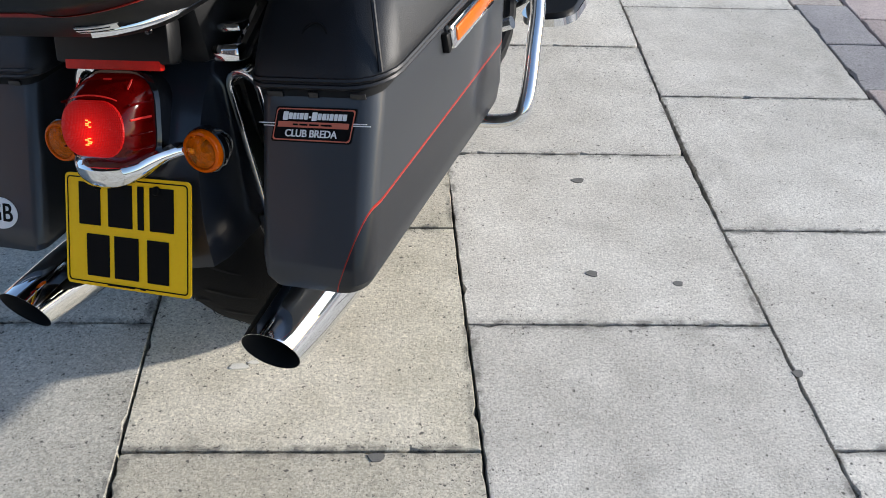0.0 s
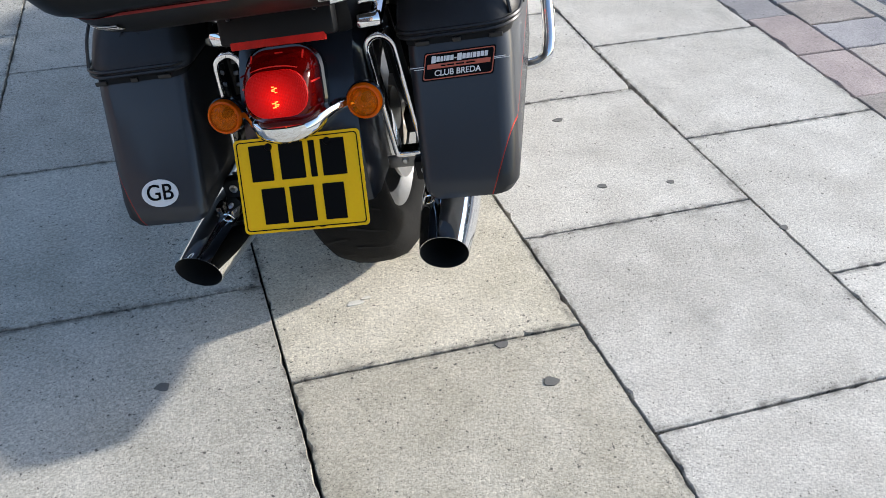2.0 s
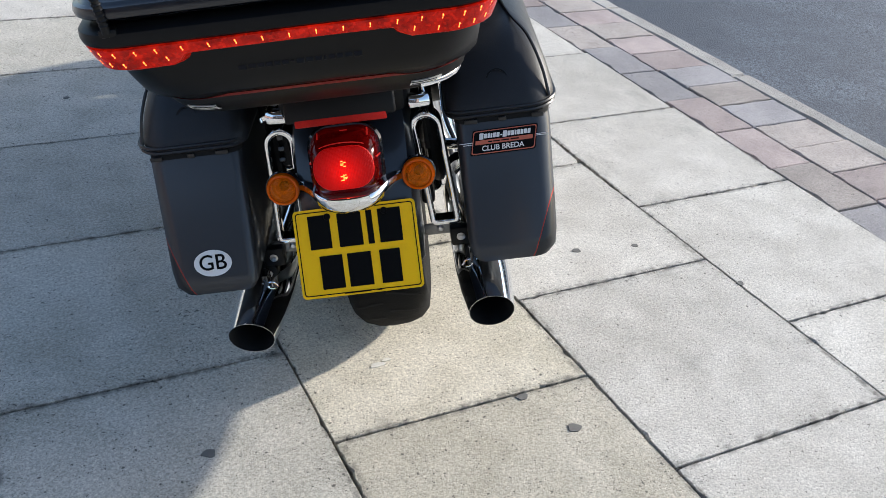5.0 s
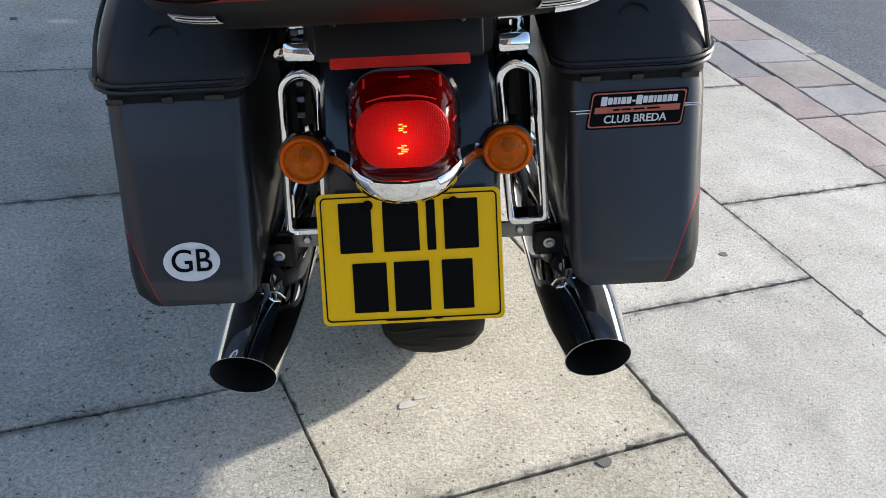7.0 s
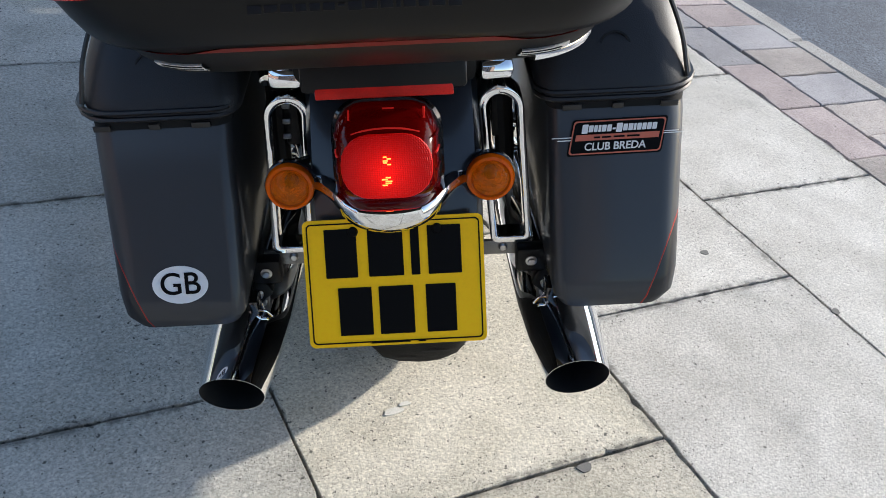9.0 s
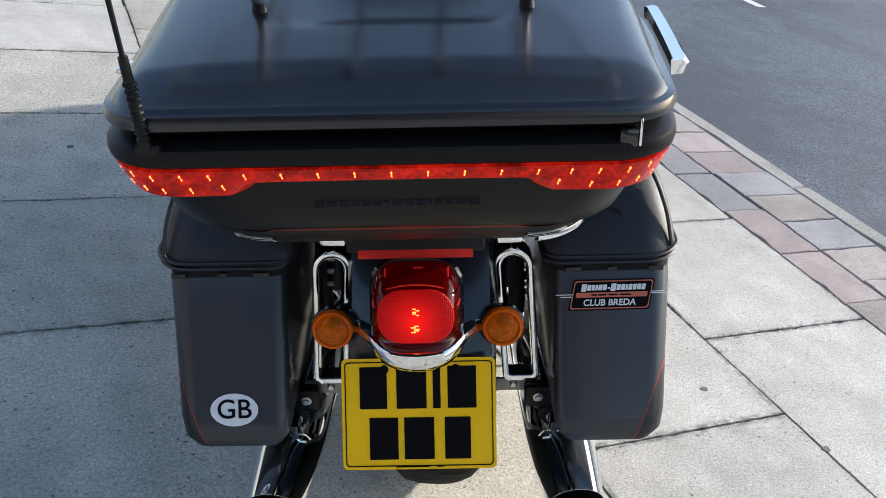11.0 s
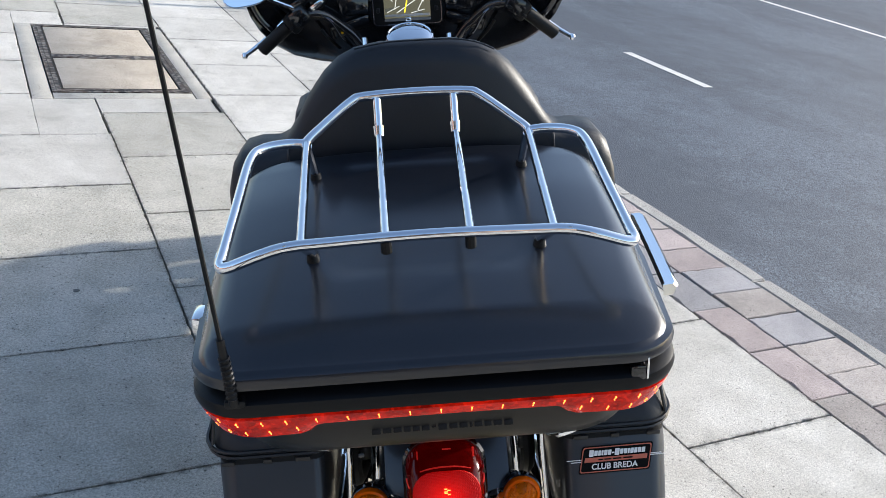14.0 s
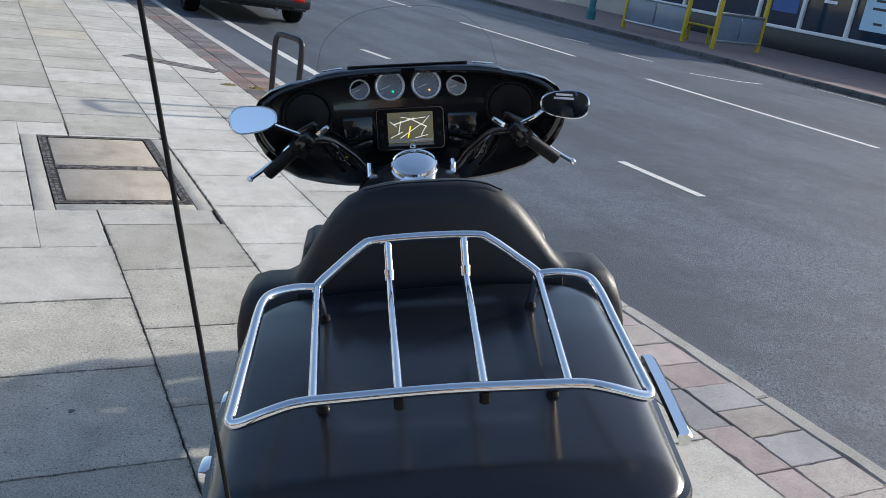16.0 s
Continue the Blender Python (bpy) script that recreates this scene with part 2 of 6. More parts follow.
M_LEATHER = mat("black_leather", (0.0050, 0.0060, 0.0085), 0.50, vary=0.25, scale=24, bump=0.00025, bump_scale=650, wear=0.08, spec=0.50)
M_PIPING = mat("piping", (0.010, 0.010, 0.011), 0.4, vary=0.1, scale=40)
M_CHROME = mat("chrome", (0.86, 0.87, 0.88), 0.035, 1.0, vary=0.02, scale=18)
M_DARKCHROME = mat("dark_chrome", (0.16, 0.17, 0.20), 0.12, 1.0, vary=0.05, scale=18)
M_STEEL = mat("brushed_steel", (0.55, 0.55, 0.55), 0.3, 1.0, vary=0.1, scale=40)
M_INSERT = mat("pale_insert", (0.82, 0.82, 0.80), 0.3, 0.15, vary=0.06, scale=30)
M_DULL = mat("dull_metal", (0.22, 0.22, 0.22), 0.4, 0.9, vary=0.2, scale=40)
M_PIPE_IN = mat("soot", (0.006, 0.006, 0.006), 0.9, vary=0.3, scale=60)
M_TYRE = mat("rubber", (0.0065, 0.0065, 0.0065), 0.8, vary=0.3, scale=30, bump=0.0006, bump_scale=220, spec=0.15)
M_GROOVE = mat("groove", (0.004, 0.004, 0.004), 0.95, vary=0.2, scale=30)
M_RED = mat("red_pinstripe", (0.26, 0.014, 0.009), 0.35, vary=0.05)
M_LENS_DARK = mat("red_lens_dark", (0.050, 0.0006, 0.0006), 0.10, vary=0.7, scale=45, emit=(0.6, 0.0, 0.0), power=0.02, bump=0.0004, bump_scale=60, spec=0.30)
M_LENS_HIGHLIGHT = mat("red_lens_highlight", (0.5, 0.02, 0.015), 0.3, emit=(1.0, 0.02, 0.012), power=0.12)
M_REFLECTOR = mat("red_reflector", (0.62, 0.012, 0.006), 0.35, vary=0.25, scale=50, spec=0.25)
M_AMBER = mat("amber_reflex", (0.62, 0.125, 0.004), 0.2, vary=0.1, scale=60, coat=0.4, bump=0.0004, bump_scale=240)
M_AMBER_GLASS = tinted_lens("amber_glass", (1.0, 0.24, 0.003))
M_AMBER_IN = mat("amber_bulb", (0.24, 0.085, 0.012), 0.1, vary=0.2, scale=60)
M_AMBER_BOWL = mat("signal_reflector", (1.0, 0.46, 0.05), 0.22, 0.0, vary=0.6, scale=130, bump=0.0016, bump_scale=110)
M_YELLOW = mat("plate_yellow", (1.0, 0.565, 0.0), 0.45, vary=0.06, scale=16, spec=0.25)
M_INK = mat("plate_black", (0.003, 0.003, 0.0033), 0.55, spec=0.08)
M_WHITE = mat("sticker_white", (0.78, 0.78, 0.77), 0.4, vary=0.03)
M_STICKER_RED = mat("sticker_red", (0.55, 0.13, 0.07), 0.4, vary=0.05)
M_LED = mat("led", (1, 0.3, 0.1), 0.3, emit=(1.0, 0.14, 0.02), power=3.6)
M_SIGNAL_RING = mat("amber_ring", (0.62, 0.095, 0.0), 0.10, vary=0.3, scale=60, spec=0.2)
M_MIRROR = mat("mirror_glass", (0.9, 0.92, 0.95), 0.01, 1.0)
# Right mirror glass is darkened in colour to stand in for a dark reflection.
M_MIRROR_DARK = mat("dark_reflection_glass", (0.22, 0.23, 0.25), 0.01, 1.0)
M_DIAL = mat("gauge_face", (0.17, 0.20, 0.24), 0.3, 0.0, vary=0.1, scale=60, coat=1.0, coat_rough=0.02)
M_SCREEN = mat("screen", (0.02, 0.02, 0.02), 0.1, coat=0.5, emit=(0.40, 0.38, 0.24), power=0.22)
M_SCREEN_ROAD = mat("map_road", (0.3, 0.3, 0.3), 0.2, emit=(0.85, 0.83, 0.72), power=0.7)
M_SCREEN_WAY = mat("map_way", (0.5, 0.4, 0.0), 0.2, emit=(0.9, 0.7, 0.05), power=0.9)
M_SCREEN_DARK = mat("map_block", (0.03, 0.03, 0.03), 0.2, emit=(0.12, 0.12, 0.09), power=0.5)
M_SHIELD = thin_clear("windshield")
M_TELL_G = mat("green_telltale", (0, 0.3, 0.1), 0.4, emit=(0.0, 1.0, 0.25), power=2.0)
M_TELL_Y = mat("amber_telltale", (0.4, 0.25, 0.0), 0.4, emit=(1.0, 0.6, 0.02), power=2.0)


def lit_lens(name):
    """The lit lower half of the tail lamp: brightest over its bulb, with ringed ribs."""
    m = mat(name, (0.34, 0.003, 0.003), 0.34, emit=(1.0, 0.006, 0.003), power=0.6, spec=0.14)
    t = m.node_tree
    p = t.nodes["Principled BSDF"]
    co = t.nodes.new("ShaderNodeTexCoord")
    d = t.nodes.new("ShaderNodeVectorMath")
    d.operation = "DISTANCE"
    t.links.new(co.outputs["Object"], d.inputs[0])
    d.inputs[1].default_value = (0, -0.060, -0.016)
    glow = ramp(t, d.outputs["Value"], 0.062, 0.0)
    glow = math_node(t, "POWER", glow, 2.0)
    ribs = math_node(t, "SINE", math_node(t, "MULTIPLY", math_node(t, "ADD", d.outputs["Value"], math_node(t, "MULTIPLY", noise_node(t, co, 90.0, 3), 0.0035)), 2600.0))
    xyz = t.nodes.new("ShaderNodeSeparateXYZ")
    t.links.new(co.outputs["Object"], xyz.inputs[0])
    grid = math_node(t, "ADD", math_node(t, "ADD", math_node(t, "SINE", math_node(t, "MULTIPLY", xyz.outputs["X"], 2300.0)), math_node(t, "SINE", math_node(t, "MULTIPLY", xyz.outputs["Z"], 2900.0))), math_node(t, "MULTIPLY", noise_node(t, co, 220.0, 2), 1.6))
    light = math_node(t, "ADD", 0.10, math_node(t, "MULTIPLY", glow, 0.62))
    t.links.new(math_node(t, "MULTIPLY", light, math_node(t, "ADD", 0.92, math_node(t, "MULTIPLY", math_node(t, "ADD", math_node(t, "MULTIPLY", ribs, 0.5), grid), 0.13))), p.inputs["Emission Strength"])
    b = t.nodes.new("ShaderNodeBump")
    b.inputs["Distance"].default_value = 0.00022
    t.links.new(math_node(t, "ADD", math_node(t, "MULTIPLY", ribs, 0.5), math_node(t, "MULTIPLY", grid, 0.5)), b.inputs["Height"])
    t.links.new(b.outputs[0], p.inputs["Normal"])
    return m


M_LENS_LIT = lit_lens("red_lens_lit")


def bar_lens(name):
    """The red light bar: moulded cells that glow unevenly round the points of light."""
    m = mat(name, (0.17, 0.0015, 0.001), 0.12, vary=0.6, scale=40, spec=0.2, emit=(1.0, 0.020, 0.005), power=0.2, bump=0.0009, bump_scale=130)
    t = m.node_tree
    p = t.nodes["Principled BSDF"]
    co = t.nodes.new("ShaderNodeTexCoord")
    cells = t.nodes.new("ShaderNodeTexVoronoi")
    cells.inputs["Scale"].default_value = 240.0
    t.links.new(co.outputs["Object"], cells.inputs["Vector"])
    tone = t.nodes.new("ShaderNodeSeparateColor")
    t.links.new(cells.outputs["Color"], tone.inputs[0])
    soft = ramp(t, noise_node(t, co, 38.0, 3), 0.35, 0.75)
    spark = math_node(t, "POWER", tone.outputs[0], 3.0)
    t.links.new(math_node(t, "ADD", 0.05, math_node(t, "ADD", math_node(t, "MULTIPLY", soft, 0.24), math_node(t, "MULTIPLY", spark, 0.20))), p.inputs["Emission Strength"])
    return m


M_BAR = bar_lens("light_bar_lens")


# ---- shaping helpers ----
def mesh_of(bm, name, smooth=35):
    bmesh.ops.recalc_face_normals(bm, faces=bm.faces)
    me = bpy.data.meshes.new(name)
    bm.to_mesh(me)
    bm.free()
    if smooth:
        for f in me.polygons:
            f.use_smooth = True
        me.set_sharp_from_angle(angle=radians(smooth))
    return me


def part(name, bm, material, parent, label="", smooth=35):
    me = bm if isinstance(bm, bpy.types.Mesh) else mesh_of(bm, name, smooth)
    if not me.materials:
        me.materials.append(material)
    ob = new(name, me)
    ob.parent = parent
    if label:
        ob["label"] = label
    return ob


def thing(name, m=None, **tags):
    ob = new(name)
    ob.empty_display_size = 0.1
    if m is not None:
        ob.matrix_world = m
    return tagged(ob, **tags)


def box(size, at=(0, 0, 0), bevel=0.003, turn=(0, 0, 0), bm=None, seg=2):
    bm = bm or bmesh.new()
    r = bmesh.ops.create_cube(bm, size=1.0)
    bmesh.ops.scale(bm, vec=size, verts=r["verts"])
    if bevel:
        edges = list({e for v in r["verts"] for e in v.link_edges})
        out = bmesh.ops.bevel(bm, geom=edges, offset=min(bevel, 0.45 * min(size)), segments=seg, affect="EDGES", profile=0.5)
        verts = list({v for f in out["faces"] for v in f.verts} | {v for v in r["verts"] if v.is_valid})
    else:
        verts = r["verts"]
    bmesh.ops.transform(bm, matrix=pose(*at, *turn), verts=verts)
    return bm


def loft(rings, closed=True, cap=True, bm=None):
    """Skin over rings of equal count; closed: each ring is a loop."""
    bm = bm or bmesh.new()
    rows = [[bm.verts.new(p) for p in ring] for ring in rings]
    n = len(rows[0])
    for a, b in zip(rows, rows[1:]):
        for i in range(n if closed else n - 1):
            j = (i + 1) % n
            bm.faces.new((a[i], a[j], b[j], b[i]))
    if cap:
        bm.faces.new(rows[0][::-1])
        bm.faces.new(rows[-1])
    return bm


def rect(x0, x1, y0, y1, r, z, n=5):
    """A rounded rectangle in the xy plane; r: one radius, or four (front right, front left, rear left, rear right); z: a number or z(x, y)."""
    rr = r if isinstance(r, tuple) else (r,) * 4
    pts = []
    for (cx, cy, sx, sy, start), q in zip(((x1, y1, -1, -1, 0), (x0, y1, 1, -1, 90), (x0, y0, 1, 1, 180), (x1, y0, -1, 1, 270)), rr):
        for k in range(n + 1):
            a = radians(start + 90 * k / n)
            pts.append((cx + sx * q + q * math.cos(a), cy + sy * q + q * math.sin(a)))
    return [Vector((x, y, z(x, y) if callable(z) else z)) for x, y in pts]


def curve_through(pts, steps=8):
    """A smooth line through the points."""
    p = [Vector(q) for q in pts]
    p = [2 * p[0] - p[1]] + p + [2 * p[-1] - p[-2]]
    out = []
    for a, b, c, d in zip(p, p[1:], p[2:], p[3:]):
        for k in range(steps):
            t = k / steps
            out.append(0.5 * (2 * b + (c - a) * t + (2 * a - 5 * b + 4 * c - d) * t * t + (3 * b - a - 3 * c + d) * t ** 3))
    return out + [p[-2]]


def tube(pts, r, seg=10, steps=8, smooth=True, bm=None, cap=True):
    """A round bar along the points; r: a radius or one for each end."""
    line = curve_through(pts, steps) if smooth and len(pts) > 2 else [Vector(q) for q in pts]
    n = len(line)
    up = Vector((0, 0, 1))
    rings = []
    for i, c in enumerate(line):
        d = (line[min(i + 1, n - 1)] - line[max(i - 1, 0)]).normalized()
        if i == 0 and abs(d.dot(up)) > 0.9:
            up = Vector((1, 0, 0))
        side = d.cross(up)
        if side.length < 1e-4:
            side = d.cross(Vector((0, 1, 0)))
        side.normalize()
        up = side.cross(d).normalized()
        rad = r if not isinstance(r, tuple) else r[0] + (r[1] - r[0]) * i / (n - 1)
        rings.append([c + rad * (math.cos(a) * side + math.sin(a) * up) for a in (2 * math.pi * k / seg for k in range(seg))])
    return loft(rings, True, cap, bm)


def lathe(profile, m=None, seg=32, bm=None, close=False):
    """Turns (radius, height) pairs round z, then places the result by m."""
    bm = bm or bmesh.new()
    m = m or Matrix()
    rows = []
    for r, h in profile:
        if r < 1e-6:
            rows.append([bm.verts.new(m @ Vector((0, 0, h)))])
        else:
            rows.append([bm.verts.new(m @ Vector((r * math.cos(2 * math.pi * k / seg), r * math.sin(2 * math.pi * k / seg), h))) for k in range(seg)])
    pairs = list(zip(rows, rows[1:])) + ([(rows[-1], rows[0])] if close else [])
    for a, b in pairs:
        for k in range(seg):
            j = (k + 1) % seg
            if len(a) == 1 and len(b) == 1:
                continue
            if len(a) == 1:
                bm.faces.new((a[0], b[j], b[k]))
            elif len(b) == 1:
                bm.faces.new((a[k], a[j], b[0]))
            else:
                bm.faces.new((a[k], a[j], b[j], b[k]))
    return bm


def ribbon(outer, inner, depth):
    """A flat frame between two loops of equal count, of that depth (a vector)."""
    d = Vector(depth)
    return loft([outer, [p + d for p in outer], [p + d for p in inner], inner, outer], True, False)


def word(text, size, m, material, parent, name="lettering", depth=0.0006, shear=0.0, bold=0.0):
    cu = bpy.data.curves.new(name, "FONT")
    cu.body, cu.size, cu.extrude, cu.shear, cu.offset = text, size, depth, shear, bold
    cu.align_x, cu.align_y = "CENTER", "CENTER"
    ob = new(name, cu)
    me = bpy.data.meshes.new_from_object(ob.evaluated_get(bpy.context.evaluated_depsgraph_get()))
    bpy.data.objects.remove(ob)
    me.transform(m)
    if me.materials:
        me.materials.clear()
    return part(name, me, material, parent)


# ---- ground, road, pavements ----
def sheet(name, x0, x1, y0, y1, z, material, label, category, thick=0.3, kind="structure"):
    ob = part(name, box((x1 - x0, y1 - y0, thick), ((x0 + x1) / 2, (y0 + y1) / 2, z - thick / 2), 0), material, None, label, 0)
    return tagged(ob, category=category, kind=kind)


def drift(y):
    """The kerb line leans slightly towards the shops as it runs on."""
    return -0.018 * max(0.0, y - 1.0)


ground = sheet("ground", -900, 900, -900, 900, -0.30, M_ROAD, "grey asphalt ground reaching to the horizon", "ground", 0.5)
road = sheet("road", 1.2, 15.0, -80, 160, -0.10, M_ROAD, "worn grey asphalt road beside the pavement", "road", 0.19)
pavement = sheet("pavement", -9.0, 1.2, -40, 90, -0.020, M_BED, "wide pavement of pale grey concrete slabs", "pavement", 0.2)
far_pavement = sheet("far_pavement", 15.12, 22.0, -40, 90, 0.02, M_BRICKPAV, "brown brick pavement across the road", "pavement", 0.25)


# ---- the motorcycle ----
LEAN, HEAD = 10.9, -22.7
O_BIKE = (-0.438, 0.054, 0.003)
bike = thing("motorcycle", Matrix.Translation(O_BIKE) @ Matrix.Rotation(radians(HEAD), 4, "Z") @ Matrix.Rotation(radians(-LEAN), 4, "Y"),
             label="dark grey touring motorcycle with hard bags leaning on its stand", category="motorcycle")
B = lambda name, bm, material, label="", parent=None, smooth=35: part(name, bm, material, parent or bike, label, smooth)
AX_R, AX_F = 0.388, 1.955       # axles


def wheel(name, y, r, half, label):
    m = pose(0, y, r, 0, 90, 0)
    hub = r - 0.115
    rim = lathe([(hub - 0.03, -half * 0.5), (hub + 0.004, -half * 0.74), (hub + 0.004, half * 0.74), (hub - 0.03, half * 0.5), (hub - 0.03, half * 0.3), (hub - 0.035, 0), (hub - 0.03, -half * 0.3)], m, 48, close=True)
    w = B(name, rim, M_DULL, "machined alloy wheel with a black tyre")
    prof = [(hub, -half * 0.72), (hub + 0.02, -half * 0.9), (r - 0.06, -half), (r - 0.03, -half * 0.93), (r - 0.012, -half * 0.72), (r - 0.003, -half * 0.4), (r, 0),
            (r - 0.003, half * 0.4), (r - 0.012, half * 0.72), (r - 0.03, half * 0.93), (r - 0.06, half), (hub + 0.02, half * 0.9), (hub, half * 0.72)]
    B("tyre", lathe(prof, m, 64, close=True), M_TYRE, "black rubber tyre with dark strips drawn for tread grooves", w, 60)
    # Raised near-black strips: the shade of tread grooves put into colour.
    gm = bmesh.new()
    for k in range(30):
        for s in (-1, 1):
            a0 = 2 * math.pi * (k + 0.25 * s) / 30
            rows = []
            for j in range(6):
                u = j / 5
                xx = s * half * (0.06 + 0.82 * u)
                aa = a0 + s * 0.0 + 0.13 * u * u
                rad = r + 0.0012 - (0.003 * (min(u, 0.5) / 0.5) ** 2 if u < 0.5 else 0.003 + 0.017 * ((u - 0.5) / 0.5) ** 1.6)
                wd = 0.011 * (1 - 0.4 * u)
                rows.append([Vector((xx, y + (rad) * math.cos(aa + q * wd), r + rad * math.sin(aa + q * wd))) for q in (-1, 1)])
            loft(rows, False, False, gm)
    B("tread_groove", gm, M_GROOVE, "", w)
    for k in range(7):
        a = 2 * math.pi * k / 7
        p0 = Vector((0, y + 0.04 * math.cos(a), r + 0.04 * math.sin(a)))
        p1 = Vector((0, y + (hub - 0.02) * math.cos(a + 0.12), r + (hub - 0.02) * math.sin(a + 0.12)))
        B("spoke", tube([p0, p1], (0.02, 0.012), 8, smooth=False), M_GLOSS, "", w)
    B("hub", lathe([(0, -0.07), (0.045, -0.07), (0.05, -0.05), (0.05, 0.05), (0.045, 0.07), (0, 0.07)], m, 24), M_DULL, "", w)
    for s in (-1, 1):
        B("brake_disc", lathe([(0.09, s * 0.075 - 0.003), (0.145, s * 0.075 - 0.003), (0.145, s * 0.075 + 0.003), (0.09, s * 0.075 + 0.003)], m, 36, close=True), M_STEEL, "", w)
    return w


wheel("rear_wheel", AX_R, 0.32, 0.084, "").location.x = 0.020
wheel("front_wheel", AX_F, 0.31, 0.066, "")


def fender(name, y, zc, r, half, a0, a1, material, label, skirt=0.075):
    rows = []
    for k in range(29):
        a = radians(a0 + (a1 - a0) * k / 28)
        ring = []
        prof = [(-half, -skirt), (-half, -0.04), (-half * 0.92, -0.014), (-half * 0.6, -0.002), (0, 0), (half * 0.6, -0.002), (half * 0.92, -0.014), (half, -0.04), (half, -skirt)]
        for x, d in prof + [(x * 0.965, d - 0.004) for x, d in prof[::-1]]:
            ring.append(Vector((x, y + (r + d) * math.cos(a), zc + (r + d) * math.sin(a))))
        rows.append(ring)
    return B(name, loft(rows), material, label)


fender("rear_fender", 0.38, 0.32, 0.365, 0.112, 178, 78, M_BLUEBLACK, "dark blue-grey painted rear fender", 0.15).location.x = 0.005
fender("front_fender", AX_F, 0.31, 0.345, 0.085, 205, 30, M_PAINT, "dark grey front fender")


def bag_rear(z):
    return 0.027 + 0.50 * (z - 0.388)


def saddlebag(s):
    rings = []
    for z, inset in ((0.322, 0.045), (0.324, 0.028), (0.331, 0.012), (0.345, 0.003), (0.37, 0), (0.43, 0), (0.50, 0), (0.55, 0), (0.580, 0.002)):
        out = 0.370 + 0.045 * (z - 0.33)
        x0, x1 = 0.203 + inset, out - inset
        ring = rect(x0, x1, bag_rear(z) + inset, 0.605 + 0.38 * (z - 0.33) - inset, (0.06, 0.03, 0.02, 0.032), z)
        rings.append([Vector((s * (p.x - (0.006 if s < 0 else 0)), p.y, p.z)) for p in ring])
    bag = B("saddlebag", loft(rings), M_BAG, "dark grey hard saddlebag with a red pinstripe and a black leather lid cover")
    rings = []
    for z, inset, back in ((0.576, 0.0, 0), (0.580, -0.010, 0), (0.590, -0.014, 0), (0.605, -0.012, 0.001), (0.635, -0.006, 0.004), (0.665, 0.004, 0.012), (0.690, 0.020, 0.026), (0.706, 0.042, 0.05), (0.712, 0.07, 0.08)):
        x0, x1 = 0.196 + inset * 0.6, 0.380 - inset
        ring = rect(x0, x1, bag_rear(z) + back * 0.9 + inset * 0.5, 0.675 - inset, (0.07, 0.03, 0.03, 0.055), z)
        rings.append([Vector((s * (p.x - (0.006 if s < 0 else 0)), p.y, p.z)) for p in ring])
    lid = B("bag_lid", loft(rings), M_LEATHER, "black leather lid cover with stitched piping", bag, 50)
    for z, grow in ((0.581, 0.0122), (0.589, 0.0150)):
        ring = rect(0.196 - grow * 0.6, 0.380 + grow, bag_rear(z) - grow * 0.5, 0.675 + grow, (0.07, 0.03, 0.03, 0.055), z)
        pts = [Vector((s * p.x, p.y, p.z)) for p in ring]
        B("piping", tube(pts + [pts[0]], 0.0034, 6, smooth=False), M_PIPING, "", bag)
    seam = [(s * 0.381, 0.140, 0.594), (s * 0.372, 0.165, 0.645), (s * 0.354, 0.21, 0.690), (s * 0.33, 0.28, 0.709), (s * 0.318, 0.42, 0.712), (s * 0.325, 0.60, 0.707)]
    B("piping", tube(seam, 0.003, 6), M_PIPING, "", bag)
    B("lid_gap", loft([[Vector((s * (p.x - (0.006 if s < 0 else 0)), p.y, p.z)) for p in rect(0.2015, 0.3800, bag_rear(z) - 0.0012, 0.60, (0.06, 0.03, 0.02, 0.034), z)] for z in (0.568, 0.577)]), M_GROOVE, "", bag)
    for x, w in ((0.232, 0.024), (0.29, 0.014), (0.355, 0.022)):
        B("lid_clip", box((w, 0.003, 0.008), (s * x, bag_rear(0.570) - 0.0025, 0.571), 0.001), M_PIPING, "", bag)
    # embossed badge on the lid's rear slope
    m = pose(s * 0.288, bag_rear(0.638) + 0.002, 0.632, 90 - 27, 0, 0)
    B("badge", ribbon([m @ Vector((0.020 * math.cos(a), 0.020 * math.sin(a), 0)) for a in (k * math.pi / 12 for k in range(24))],
                      [m @ Vector((0.0175 * math.cos(a), 0.0175 * math.sin(a), 0)) for a in (k * math.pi / 12 for k in range(24))], m.to_3x3() @ Vector((0, 0, 0.003))), M_BLACK, "", bag)
    bm = bmesh.new()
    box((0.050, 0.010, 0.002), (0, 0, 0.002), 0.001, bm=bm)
    bmesh.ops.transform(bm, matrix=m, verts=bm.verts)
    B("badge", bm, M_BLACK, "", bag)
    # long amber marker in a chrome frame on the flank
    B("marker_frame", box((0.014, 0.185, 0.040), (s * 0.386, 0.445, 0.549), 0.006), M_CHROME, "chrome frame", bag)
    B("side_marker", box((0.012, 0.165, 0.024), (s * 0.3905, 0.445, 0.550), 0.005), M_AMBER, "amber side marker", bag)
    B("bag_latch", box((0.012, 0.012, 0.03), (s * 0.384, 0.343, 0.545), 0.003), M_BLACK, "", bag)
    return bag


bag_r, bag_l = saddlebag(1), saddlebag(-1)


def on_bag(x, z, lift=0.0006):
    """A frame on the rear face of a bag: x to the right, y up along the face, z out to the rear."""
    tilt = math.degrees(math.atan(0.50))
    return pose(x, bag_rear(z), z, 90 - tilt, 0, 0) @ Matrix.Translation((0, 0, lift))


